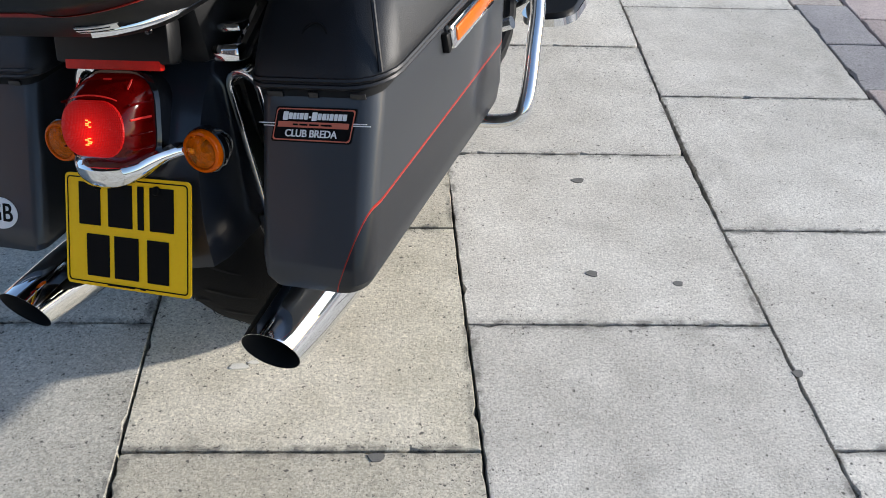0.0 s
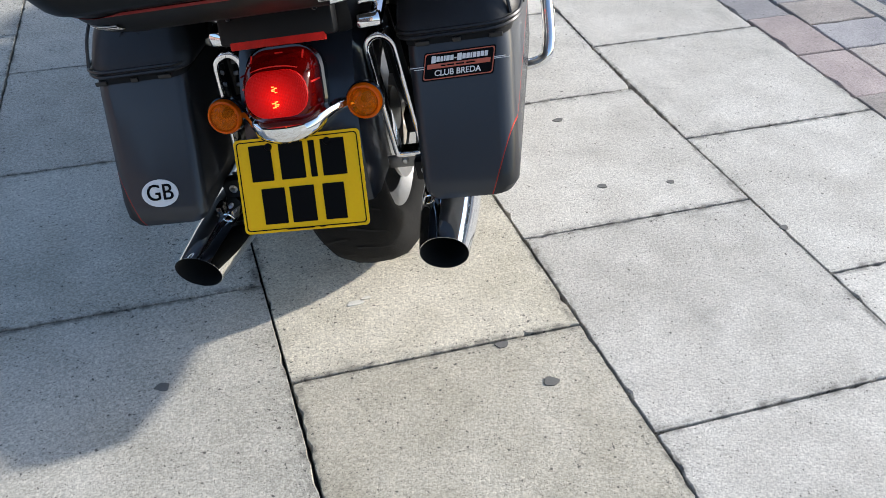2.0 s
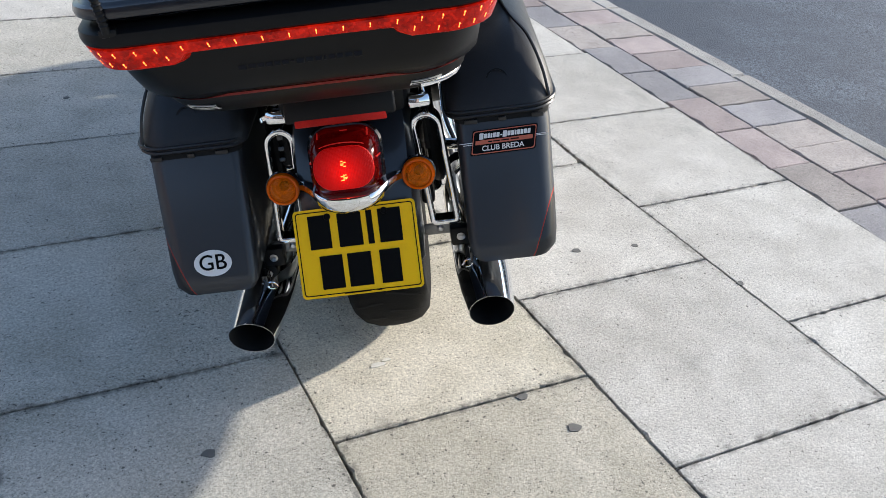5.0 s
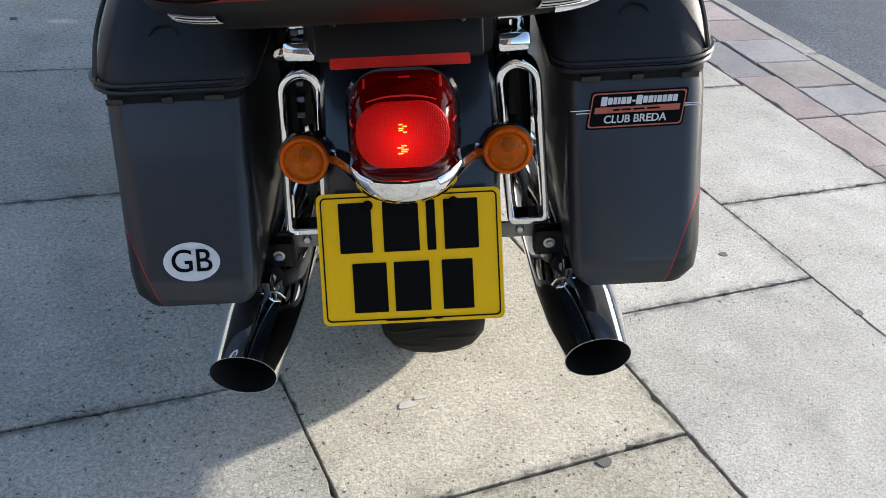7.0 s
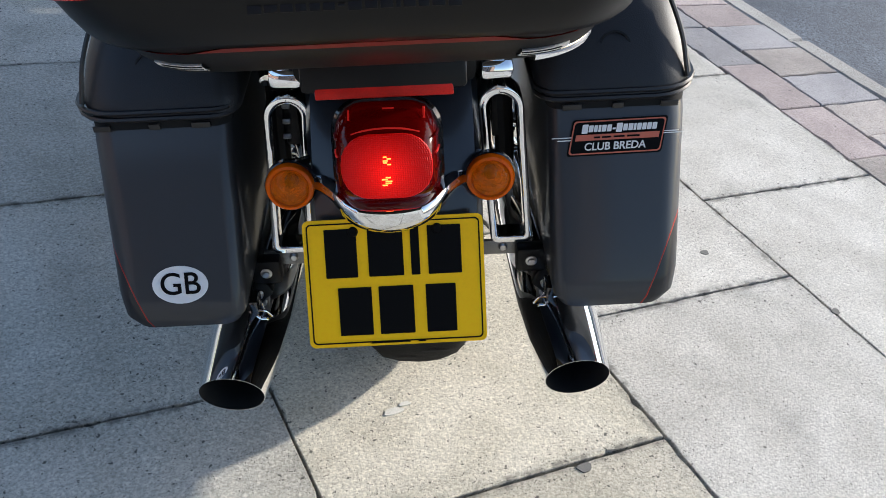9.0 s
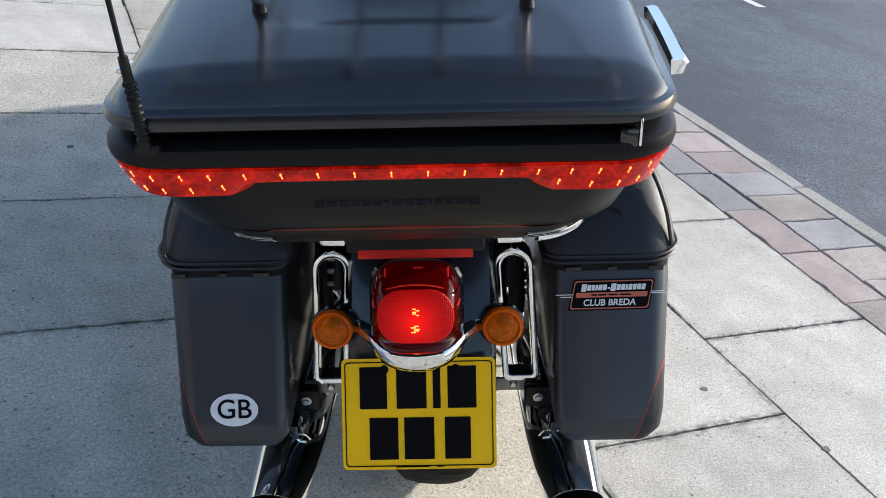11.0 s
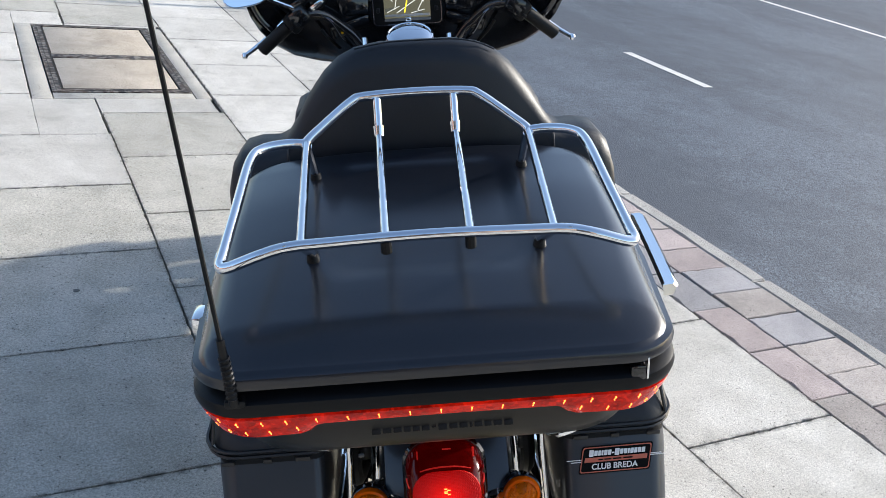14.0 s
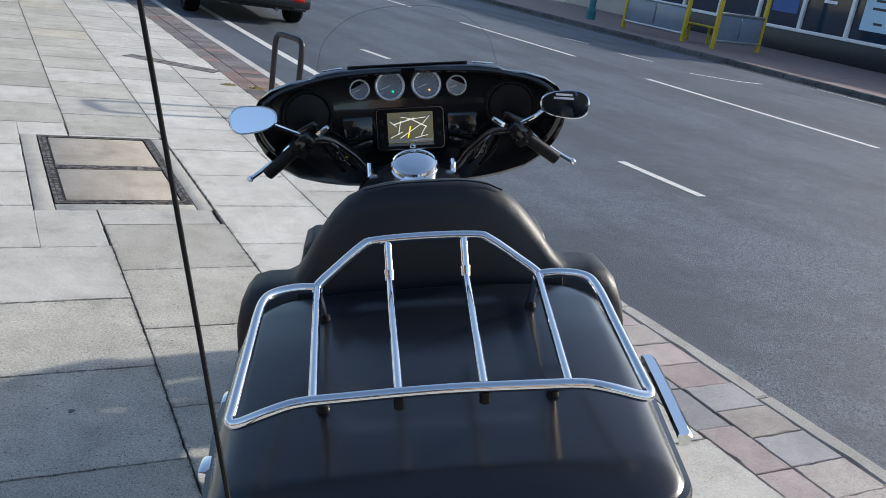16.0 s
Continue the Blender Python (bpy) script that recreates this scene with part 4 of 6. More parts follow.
for w, h in ((0.0115, 0.0095), (0.011, 0.008), (0.0105, 0.008), (0.009, 0.008), (0.009, 0.008), (0.010, 0.008), (0.006, 0.002), (0.0115, 0.0095), (0.0105, 0.008), (0.0105, 0.008), (0.004, 0.008), (0.010, 0.008), (0.009, 0.008), (0.011, 0.008), (0.0115, 0.0095)):
    B("brand_bar", box((w, 0.0012, h), (x + w / 2, -0.1558, 0.8250), 0.0004, (-25, 0, 0)), M_BLACK, "", base)
    x += w + 0.0024


# chrome inserts under the case
def foot_rear(x, z, out):
    u = (0.752 - z) / 0.014
    rear, half, r = -0.090 + 0.016 * u, 0.229 - 0.002 * u, 0.08
    k = max(0.0, abs(x - TX) / 1.036 - (half - r))
    return Vector((x, rear + r - math.sqrt(max(0.0, r * r - k * k)) - out, z))


for s in (-1, 1):
    rows = []
    for k in range(9):
        x = 0.149 + 0.048 * k / 8
        rows.append([foot_rear(TX + s * (x + dx), z, out) for dx, z, out in ((0.004, 0.7430, -0.004), (0.004, 0.7425, 0.004), (0.002, 0.7370, 0.0055), (0.0, 0.7315, 0.004), (0.0, 0.7310, -0.004))])
    B("case_trim", loft(rows, False, False), M_INSERT, "bright ribbed insert", base, 60)
    for z in (0.7400, 0.7355):
        B("trim_groove", tube([tuple(foot_rear(TX + s * (0.153 + 0.040 * k / 6), z, 0.0052)) for k in range(7)], 0.0007, 6), M_GROOVE, "", base)

    side = [Vector((p.x, p.y, 0)) for p in case_ring(0.2282, -0.082, 0.0, r=0.08, n=14) if (p.x - TX) * s > 0.17 and p.y < 0.07]
    side.sort(key=lambda p: math.atan2(abs(p.x - TX) - 0.15, 0.0 - p.y) if p.y < 0 else 3 + p.y)
    rows = []
    for p in side:
        out = Vector((s * 1.0, -max(0.0, 1 - (p.y + 0.082) / 0.08), 0)).normalized()
        rows.append([p + out * o + Vector((0, 0, z)) for z, o in ((0.7365, -0.014), (0.7360, -0.007), (0.7325, -0.006), (0.7285, -0.007), (0.7280, -0.014))])
    if s > 0:
        B("case_trim", loft(rows, False, False), M_CHROME, "chrome strip along the tray", base, 60)
# Hidden block added under the case to keep sun out of its shadow.
B("case_mount", box((0.24, 0.20, 0.13), (0.0, 0.245, 0.655), 0.02), M_BLACK, "", base)

# light bar round the back
arc = [widen(p) for p in rect(TX - 0.2925, TX + 0.2925, -0.193, 0.355, (0.05, 0.05, 0.064, 0.064), 0, 14)]
arc = [p for p in arc if p.y < -0.045]
path = sorted(arc, key=lambda p: math.atan2(p.x - TX, -(p.y - 0.1)))
dense = []
for a, b in zip(path, path[1:]):
    n = max(1, int((b - a).length / 0.012))
    dense += [a.lerp(b, k / n) for k in range(n)]
dense.append(path[-1])


def bar_low(x):
    u = min(1.0, max(0.0, (abs(x - TX) - 0.150) / 0.028))
    return 0.8640 - 0.0165 * u * u * (3 - 2 * u)


rows = []
for p in dense:
    n = (Vector((p.x - TX, p.y - 0.02, 0))).normalized()
    end = min(1.0, max(0.0, (p.y + 0.10) / 0.055))
    top, low = 0.8835, bar_low(p.x) + 0.028 * end ** 1.5
    slant = 0.45
    inn = n * 0.012
    q = lambda z, o: Vector((p.x, p.y, z)) + n * (o - slant * (0.8835 - z))
    rows.append([q(top, -0.004), q(top - 0.002, 0.0), q((top + low) / 2, 0.0008), q(low + 0.002, 0.0), q(low, -0.004), q(low, -0.02), q(top, -0.02)])
bar = B("light_bar", loft(rows), M_BAR, "red wrap-round light bar with lit points", base)
leds = [(TX + 0.0015 + 0.0377 * k, 0.8735) for k in range(-4, 5)]
for s in (-1, 1):
    leds += [(TX + s * x, z) for x, z in ((0.186, 0.8735), (0.178, 0.8600), (0.215, 0.8735), (0.213, 0.8565), (0.245, 0.8735), (0.242, 0.8565), (0.268, 0.8740), (0.263, 0.8575), (0.283, 0.8745), (0.279, 0.8600))]
for x, z in leds:
    p = min(dense, key=lambda p: abs(p.x - x))
    n = (Vector((p.x - TX, p.y - 0.02, 0))).normalized()
    c = Vector((x, p.y, z)) + n * (-0.45 * (0.8835 - z) + 0.0012)
    bm = bmesh.new()
    for dz, size in ((0.0026, 0.8), (0.0004, 0.5), (-0.0020, 0.62)):
        m = Matrix.Translation(c + Vector((0, 0, dz)) + n * 0.45 * dz) @ Matrix.Diagonal((0.78 * size, 0.78 * size, size, 1))
        lathe([(0, 0.0019), (0.0013, 0.0014), (0.0018, 0), (0.0013, -0.0014), (0, -0.0019)], m, 10, bm)
    B("led", bm, M_LED, "", base)

# lock, latches, side bar
B("case_lock", box((0.020, 0.016, 0.022), (0.229, -0.186, 0.909), 0.004), M_GLOSS, "", base)
B("lock_pin", box((0.003, 0.004, 0.030), (0.240, -0.192, 0.916), 0.001), M_CHROME, "", base)
for y in (-0.025, 0.15):
    B("case_latch", box((0.020, 0.040, 0.020), (TX - 0.304, y, 0.932), 0.005), M_CHROME, "chrome latch", base)
    B("latch_base", box((0.014, 0.036, 0.045), (TX - 0.300, y, 0.910), 0.004), M_CHROME, "", base)
B("side_bar", loft([[Vector((x0 + dx, y, z)) for dx, z in ((-0.016, 0.918), (-0.003, 0.919), (0.001, 0.931), (-0.004, 0.936), (-0.018, 0.935))] for x0, y in ((0.322, -0.030), (0.326, -0.024), (0.333, 0.06), (0.338, 0.13), (0.342, 0.198), (0.339, 0.206))]), M_CHROME, "polished chrome side plate", base, 25)

# antenna
a0, adir = Vector((-0.250, -0.194, 0.908)), Vector((0.010, -0.15, 1.0)).normalized()
ant = B("antenna", tube([tuple(a0 + adir * 0.09), tuple(a0 + adir * 0.5), tuple(a0 + adir * 0.95)], (0.0028, 0.0020), 8, smooth=False), M_GROOVE, "thin black whip antenna")
B("antenna_boot", tube([tuple(a0 + adir * u) for u in (0.0, 0.02, 0.10)], (0.0064, 0.0048), 12, smooth=False), M_BLACK, "", ant)
for k in range(9):
    B("boot_rib", lathe([(0.0060, -0.0018), (0.0072, 0), (0.0060, 0.0018)], Matrix.Translation(a0 + adir * (0.012 + 0.0075 * k)) @ adir.to_track_quat("Z", "Y").to_matrix().to_4x4(), 14), M_BLACK, "", ant)
B("antenna_foot", box((0.026, 0.024, 0.012), (-0.249, -0.184, 0.907), 0.004), M_BLACK, "", ant)

# rack of chrome rods
CX = TX + 0.0
rack_pts = []
for s in (-1, 1):
    rack_pts.append([(CX + s * x, y, z) for x, y, z in ((0.160, 0.170, 1.097), (0.190, 0.166, 1.100), (0.222, 0.150, 1.100), (0.236, 0.118, 1.095), (0.243, 0.02, 1.072), (0.250, -0.075, 1.048), (0.251, -0.100, 1.043), (0.240, -0.108, 1.044), (0.205, -0.108, 1.056), (0.178, -0.104, 1.062), (0.155, -0.102, 1.064))])
rack = B("rack_rear_rod", tube([rack_pts[0][-1], (CX, -0.100, 1.067), rack_pts[1][-1]], 0.0070, 12), M_CHROME, "chrome luggage rack of bent rods")
for pts in rack_pts:
    B("rack_side_rod", tube(pts, 0.0070, 12, 6), M_CHROME, "", rack)
B("rack_hoop", tube([(CX - 0.162, 0.160, 1.092), (CX - 0.160, 0.172, 1.100), (CX - 0.135, 0.185, 1.118), (CX - 0.095, 0.199, 1.146), (CX - 0.074, 0.204, 1.152), (CX, 0.206, 1.154), (CX + 0.074, 0.204, 1.152), (CX + 0.095, 0.199, 1.146), (CX + 0.135, 0.185, 1.118), (CX + 0.160, 0.172, 1.100), (CX + 0.162, 0.160, 1.092)], 0.0070, 12), M_CHROME, "", rack)
for x0, x1, y1, z1 in ((-0.152, -0.161, 0.172, 1.098), (-0.051, -0.056, 0.178, 1.098), (0.051, 0.056, 0.178, 1.098), (0.152, 0.161, 0.172, 1.098)):
    B("rack_rod", tube([(CX + x0, -0.101, 1.064), (CX + x1, y1, z1)], 0.0060, 12, smooth=False), M_CHROME, "", rack)
for x in (-0.056, 0.056):
    B("rack_upright", tube([(CX + x, 0.176, 1.090), (CX + x, 0.184, 1.110), (CX + x, 0.204, 1.150)], 0.0060, 12), M_CHROME, "", rack)
    B("rack_collar", tube([(CX + x, 0.180, 1.098), (CX + x, 0.186, 1.112)], (0.0072, 0.0082), 14, smooth=False), M_CHROME, "", rack)
for x, y, ye, top in ((-0.152, -0.096, 0.004, 1.060), (0.152, -0.096, 0.004, 1.060), (-0.160, 0.170, 0.232, 1.093), (0.160, 0.170, 0.232, 1.093)):
    low = lid_top(CX + x, ye)
    B("rack_foot", tube([(CX + x, y, top), (CX + x, y + 0.75 * (ye - y), low + 0.34 * (top - low)), (CX + x, ye, low + 0.008)], 0.0062, 10), M_CHROME, "", rack)
    B("rack_washer", tube([(CX + x, ye, low + 0.010), (CX + x, ye, low - 0.012)], (0.0075, 0.011), 14, smooth=False), M_BLACK, "", rack)
for x in (-0.051, 0.051):
    B("rack_stop", tube([(CX + x, -0.100, 1.062), (CX + x, -0.098, 1.046)], 0.007, 10, smooth=False), M_BLACK, "", rack)
for s in (-1, 1):
    B("rack_weld", box((0.026, 0.010, 0.012), (CX + s * 0.178, -0.1045, 1.0615), 0.004, (0, s * 12, 0)), M_STEEL, "", rack)

# ---- passenger backrest and seats ----
top_line = ((0.0, 1.204), (0.06, 1.203), (0.10, 1.196), (0.128, 1.183), (0.152, 1.162), (0.171, 1.138), (0.189, 1.112), (0.207, 1.080), (0.225, 1.054), (0.244, 1.042), (0.274, 1.043), (0.301, 1.037), (0.318, 1.018), (0.327, 0.988), (0.329, 0.955))
rows = []
for s, pts in ((-1, top_line[::-1]), (1, top_line[1:])):
    for x, zt in pts:
        arm = min(1.0, max(0.0, (x - 0.19) / 0.05))
        # The hidden base reaches low to stop sun passing over the seat.
        zb = 0.74
        y0 = 0.352 - 0.020 * arm
        y1 = 0.445 + 0.04 * arm
        h = zt - zb
        r = min(0.036, h * 0.4)
        rows.append([Vector((s * x, y, z)) for y, z in ((y0 - 0.004, zb), (y0 - 0.006, zb + 0.55 * h), (y0, zt - r), (y0 + 0.30 * r, zt - 0.3 * r), (y0 + r, zt), (y1 - r, zt - 0.004), (y1 - 0.3 * r, zt - 0.3 * r - 0.004), (y1, zt - r - 0.004), (y1 + 0.01, zb))])
rest = B("backrest", loft(rows), M_LEATHER, "black leather passenger backrest with padded arms", None, 60)
rest.location = (-0.001, 0, -0.014)
B("stitch_seam", tube([(x, 0.376, z + 0.0008) for x, z in ((-0.10, 1.1955), (-0.05, 1.2030), (0, 1.2040), (0.06, 1.2030), (0.10, 1.1955), (0.128, 1.1825))], 0.0015, 6), M_PIPING, "", rest)
for s in (-1, 1):
    B("stitch_seam", tube([(s * 0.222, 0.333, 0.96), (s * 0.222, 0.333, 1.010), (s * 0.222, 0.346, 1.045), (s * 0.224, 0.40, 1.049), (s * 0.224, 0.46, 1.036)], 0.0016, 6), M_PIPING, "", rest)
B("seat", loft([rect(-w, w, y0, y1, 0.09, lambda x, y, z=z: z + 0.10 * max(0, (0.70 - y) / 0.4) - 0.6 * x * x) for z, w, y0, y1 in ((0.62, 0.13, 0.36, 1.05), (0.66, 0.17, 0.35, 1.10), (0.70, 0.175, 0.35, 1.10), (0.725, 0.15, 0.37, 1.07))]), M_LEATHER, "black leather two-up seat", None, 60)

for s in (-1, 1):
    B("seat_bolster", loft([rect(s * 0.195 - w, s * 0.195 + w, 0.50 + q, 0.66 - q, max(0.01, 0.03 - q), z) for z, w, q in ((0.80, 0.034, 0.004), (0.90, 0.040, 0.0), (1.00, 0.038, 0.004), (1.035, 0.030, 0.014), (1.045, 0.016, 0.028))]), M_LEATHER, "", None, 60)

# ---- tank, console, engine, frame ----
rows = []
for y, w, z0, z1 in ((0.98, 0.10, 0.72, 0.80), (1.03, 0.14, 0.70, 0.86), (1.12, 0.165, 0.69, 0.93), (1.24, 0.175, 0.69, 0.975), (1.36, 0.16, 0.70, 0.98), (1.44, 0.11, 0.74, 0.965), (1.47, 0.05, 0.80, 0.94)):
    rows.append([Vector((w * math.copysign(abs(math.cos(a)) ** 0.7, math.cos(a)), y, (z0 + z1) / 2 + (z1 - z0) / 2 * math.copysign(abs(math.sin(a)) ** 0.8, math.sin(a)))) for a in (2 * math.pi * k / 28 for k in range(28))])
tank = B("fuel_tank", loft(rows), M_PAINT, "dark grey fuel tank with a chrome console", None, 60)
m_cap = pose(0.006, 1.215, 1.008, 20, 0, 0)
B("console_cap", lathe([(0.060, -0.03), (0.061, -0.012), (0.057, -0.009), (0.057, -0.002), (0.0605, 0.002), (0.0595, 0.009), (0.056, 0.011), (0.054, 0.009), (0.048, 0.0125), (0.03, 0.0155), (0.0, 0.017)], m_cap, 48), M_CHROME, "domed polished chrome fuel door", tank)
B("cap_hinge", box((0.016, 0.020, 0.012), (0.006, 1.280, 1.042), 0.003), M_CHROME, "", tank)
B("console", loft([rect(-0.05, 0.05, 1.05, 1.33, 0.045, lambda x, y, z=z: z + 0.30 * (min(y, 1.25) - 1.2)) for z in (0.945, 0.975)]), M_CHROME, "", tank)
for s in (-1, 1):
    B("switch_stud", tube([(s * 0.115, 1.33, 0.95), (s * 0.115, 1.345, 0.985)], 0.008, 10, smooth=False), M_CHROME, "", tank)
engine = B("engine", box((0.24, 0.42, 0.30), (0, 1.12, 0.36), 0.05), M_DULL, "grey finned V-twin engine")
# Unseen block added where sun slipped through behind the engine.
B("gearbox", box((0.22, 0.28, 0.26), (0, 0.82, 0.345), 0.04), M_DULL, "", engine)
for s in (-1, 1):
    ang = 22 * s
    for k in range(8):
        c = Vector((0, 1.12, 0.45)) + Vector((0, s * math.sin(radians(22)), math.cos(radians(22)))) * (0.03 + 0.025 * k)
        B("cylinder_fin", box((0.17, 0.15, 0.007), tuple(c), 0.02, (-ang, 0, 0)), M_DULL, "", engine)
for s in (-1, 1):
    B("engine_guard", tube([(s * 0.08, 1.45, 0.62), (s * 0.28, 1.47, 0.60), (s * 0.36, 1.46, 0.50), (s * 0.33, 1.44, 0.30), (s * 0.12, 1.42, 0.18)], 0.016, 12), M_CHROME, "chrome engine guard")
    B("fork_leg", tube([(s * 0.09, AX_F, 0.31), (s * 0.09, 1.58, 1.02)], 0.026, 14, smooth=False), M_CHROME)
    B("frame_rail", tube([(s * 0.10, 0.38, 0.62), (s * 0.11, 0.80, 0.56), (s * 0.10, 1.35, 0.66), (s * 0.05, 1.52, 0.90)], 0.018, 10), M_BLACK)
    B("lower_rail", tube([(s * 0.12, 0.42, 0.30), (s * 0.13, 0.80, 0.18), (s * 0.12, 1.35, 0.18), (s * 0.05, 1.55, 0.80)], 0.018, 10), M_BLACK)
    B("swing_arm", box((0.03, 0.46, 0.05), (s * 0.125, 0.58, 0.30), 0.008), M_BLACK)
# Unseen leg shields, side covers and primary case, sized to fill the cast shadow.
for s in (-1, 1):
    B("fairing_lower", loft([rect(s * 0.26 - 0.09, s * 0.26 + 0.09, 1.38, 1.62, 0.035, z) if k else rect(s * 0.26 - 0.05, s * 0.26 + 0.05, 1.42, 1.58, 0.02, z) for k, z in ((0, 0.27), (1, 0.31), (1, 0.58), (1, 0.64), (0, 0.68))]), M_GLOSS, "glossy black leg shield", None, 40)
    B("side_cover", loft([[Vector((s * x, p.x, p.y)) for p in rect(0.58, 0.98, 0.40, 0.68, 0.06, 0)] for x in (0.10, 0.165, 0.175)]), M_PAINT, "dark grey side cover", None, 40)
B("primary_case", loft([[Vector((x, p.x, p.y)) for p in rect(0.86, 1.40, 0.20, 0.46, 0.11, 0)] for x in (-0.19, -0.12)]), M_CHROME, "", engine)
B("air_cleaner", lathe([(0.085, 0.0), (0.09, 0.03), (0.075, 0.055), (0, 0.06)], pose(0.12, 1.10, 0.60, 0, 90, 0), 32), M_CHROME, "", engine)
B("side_stand", tube([(-0.16, 0.98, 0.24), (-0.26, 1.02, 0.12), (-0.30, 1.05, 0.066)], 0.012, 10), M_BLACK, "black side stand")

# ---- fairing, dash and bars ----
M_GAUGE_RIM = mat("satin_chrome", (0.90, 0.91, 0.93), 0.30, 0.4, vary=0.05, scale=40)
M_BEZEL = mat("bezel_black", (0.004, 0.004, 0.0045), 0.3, vary=0.1, scale=40, spec=0.15)
FX = 0.008
xs = (0.0, 0.10, 0.20, 0.256, 0.275, 0.33, 0.385, 0.418, 0.436, 0.445)
upper = (1.226, 1.226, 1.222, 1.214, 1.204, 1.197, 1.180, 1.158, 1.130, 1.092)
under = (0.862, 0.866, 0.878, 0.890, 0.896, 0.915, 0.953, 0.995, 1.035, 1.074)
rows = []
for s, idx in ((-1, range(len(xs) - 1, -1, -1)), (1, range(1, len(xs)))):
    for i in idx:
        x, zt, zb = xs[i], upper[i], under[i]
        h = zt - zb
        k = 1 - (x / 0.46) ** 2
        y0 = 1.495 - 0.05 * (x / 0.445) ** 2
        rows.append([Vector((FX + s * x, y, z)) for y, z in ((y0 + 0.012, zt), (y0 - 0.004, zt - 0.02 * h), (y0 + 0.002, zt - 0.055 * h), (y0 + 0.028 * k, zt - 0.075 * h), (y0 + 0.036 * k, zt - 0.275 * h), (y0 + 0.030 * k, zt - 0.32 * h), (y0 + 0.034 * k, zt - 0.64 * h), (y0 + 0.040 * k, zt - 0.70 * h), (y0 + 0.034 * k, zb + 0.10 * h), (y0 + 0.026 * k, zb + 0.03 * h), (y0 + 0.034 * k + 0.006, zb),
                                                       (y0 + 0.14 * k + 0.015, zb + 0.2 * h), (y0 + 0.24 * k + 0.02, zb + 0.55 * h), (y0 + 0.18 * k + 0.02, zb + 0.9 * h))])
fairing = B("fairing", loft(rows), M_GLOSS, "glossy black batwing fairing with an instrument dash", None, 40)
B("fairing_trim", tube([(FX + x, 1.505, 1.2265 - 0.004 * abs(x)) for x in (-0.17, 0, 0.17)], 0.003, 8), M_BLACK, "", fairing)
for s in (-1, 1):
    B("vent_trim", box((0.06, 0.008, 0.005), (FX + s * 0.215, 1.508, 1.221), 0.002, (0, s * 6, 0)), M_CHROME, "", fairing)
    m = pose(FX + s * 0.292, 1.486, 1.098, 90, 0, -s * 12)
    B("speaker_grille", lathe([(0, 0.010), (0.050, 0.007), (0.062, 0.004), (0.066, -0.006)], m, 32), M_BLACK, "round black speaker grille", fairing)
    B("speaker_ring", lathe([(0.063, 0.004), (0.066, 0.011), (0.071, 0.012), (0.077, 0.006), (0.079, -0.012)], m, 40), M_BLACK, "", fairing)
    B("dash_panel", box((0.088, 0.020, 0.068), (FX + s * 0.152, 1.514, 1.048), 0.012, (-6, 0, -s * 8)), M_GLOSS, "glossy black dash panel", fairing)
    B("dash_panel", box((0.120, 0.020, 0.040), (FX + s * 0.165, 1.512, 0.985), 0.012, (10, s * 14, -s * 8)), M_GLOSS, "", fairing)
    B("fairing_lip", tube([(FX + s * x, y, z) for x, y, z in ((0.02, 1.492, 1.212), (0.12, 1.488, 1.210), (0.22, 1.480, 1.203), (0.30, 1.468, 1.188), (0.37, 1.452, 1.166), (0.412, 1.440, 1.130), (0.424, 1.438, 1.085), (0.405, 1.446, 1.030), (0.36, 1.460, 0.975))], 0.0085, 10), M_GLOSS, "", fairing)
for x, z, r, tell in ((-0.140, 1.158, 0.0265, None), (-0.053, 1.165, 0.0385, "g"), (0.052, 1.165, 0.0385, "y"), (0.139, 1.158, 0.0265, None)):
    m = pose(FX + x, 1.524, z, 80, 0, 0)
    g = B("gauge", lathe([(r * 0.93, 0.010), (r * 0.95, 0.019), (r * 1.02, 0.021), (r * 1.10, 0.016), (r * 1.13, 0.004), (r * 1.08, -0.02)], m, 40), M_GAUGE_RIM, "chrome-rimmed round gauge", fairing)
    B("gauge_face", lathe([(0, 0.009), (r * 0.95, 0.009), (r * 0.95, 0.002)], m, 40), M_DIAL, "", fairing)
    bm = bmesh.new()
    for k in range(13):
        a = radians(-40 + 260 * k / 12)
        box((r * 0.16, 0.0012, 0.0006), (r * 0.80 * math.cos(a), r * 0.80 * math.sin(a), 0.0095), 0, (0, 0, math.degrees(a)), bm)
    B("gauge_ticks", in_frame(bm, m), M_WHITE, "", fairing)
    bm = box((r * 0.75, 0.0016, 0.001), (-r * 0.30, -r * 0.10, 0.0105), 0, (0, 0, 20))
    B("needle", in_frame(bm, m), M_WHITE, "", fairing)
    if tell:
        B("telltale", in_frame(box((0.005, 0.004, 0.001), (0.008, -0.016, 0.0105), 0.0006), m), M_TELL_G if tell == "g" else M_TELL_Y, "", fairing)
m_scr = pose(FX + 0.0, 1.508, 1.042, 80, 0, 0)
B("screen_bezel", flat(m_scr @ Matrix.Translation((0, 0, -0.010)), 0.200, 0.124, 0.014, 0.014), M_BEZEL, "", fairing)
B("screen_rim", ribbon([m_scr @ (p + Vector((0, 0.0, 0.0042))) for p in rect(-0.098, 0.098, -0.060, 0.060, 0.013, 0)], [m_scr @ (p + Vector((0, 0.0, 0.0042))) for p in rect(-0.0955, 0.0955, -0.0575, 0.0575, 0.011, 0)], m_scr.to_3x3() @ Vector((0, 0, 0.002))), M_DARKCHROME, "", fairing)
B("screen", flat(m_scr @ Matrix.Translation((0, 0.003, 0.004)), 0.132, 0.088, 0.003, 0.0012), M_SCREEN, "lit map screen", fairing)
bm = bmesh.new()
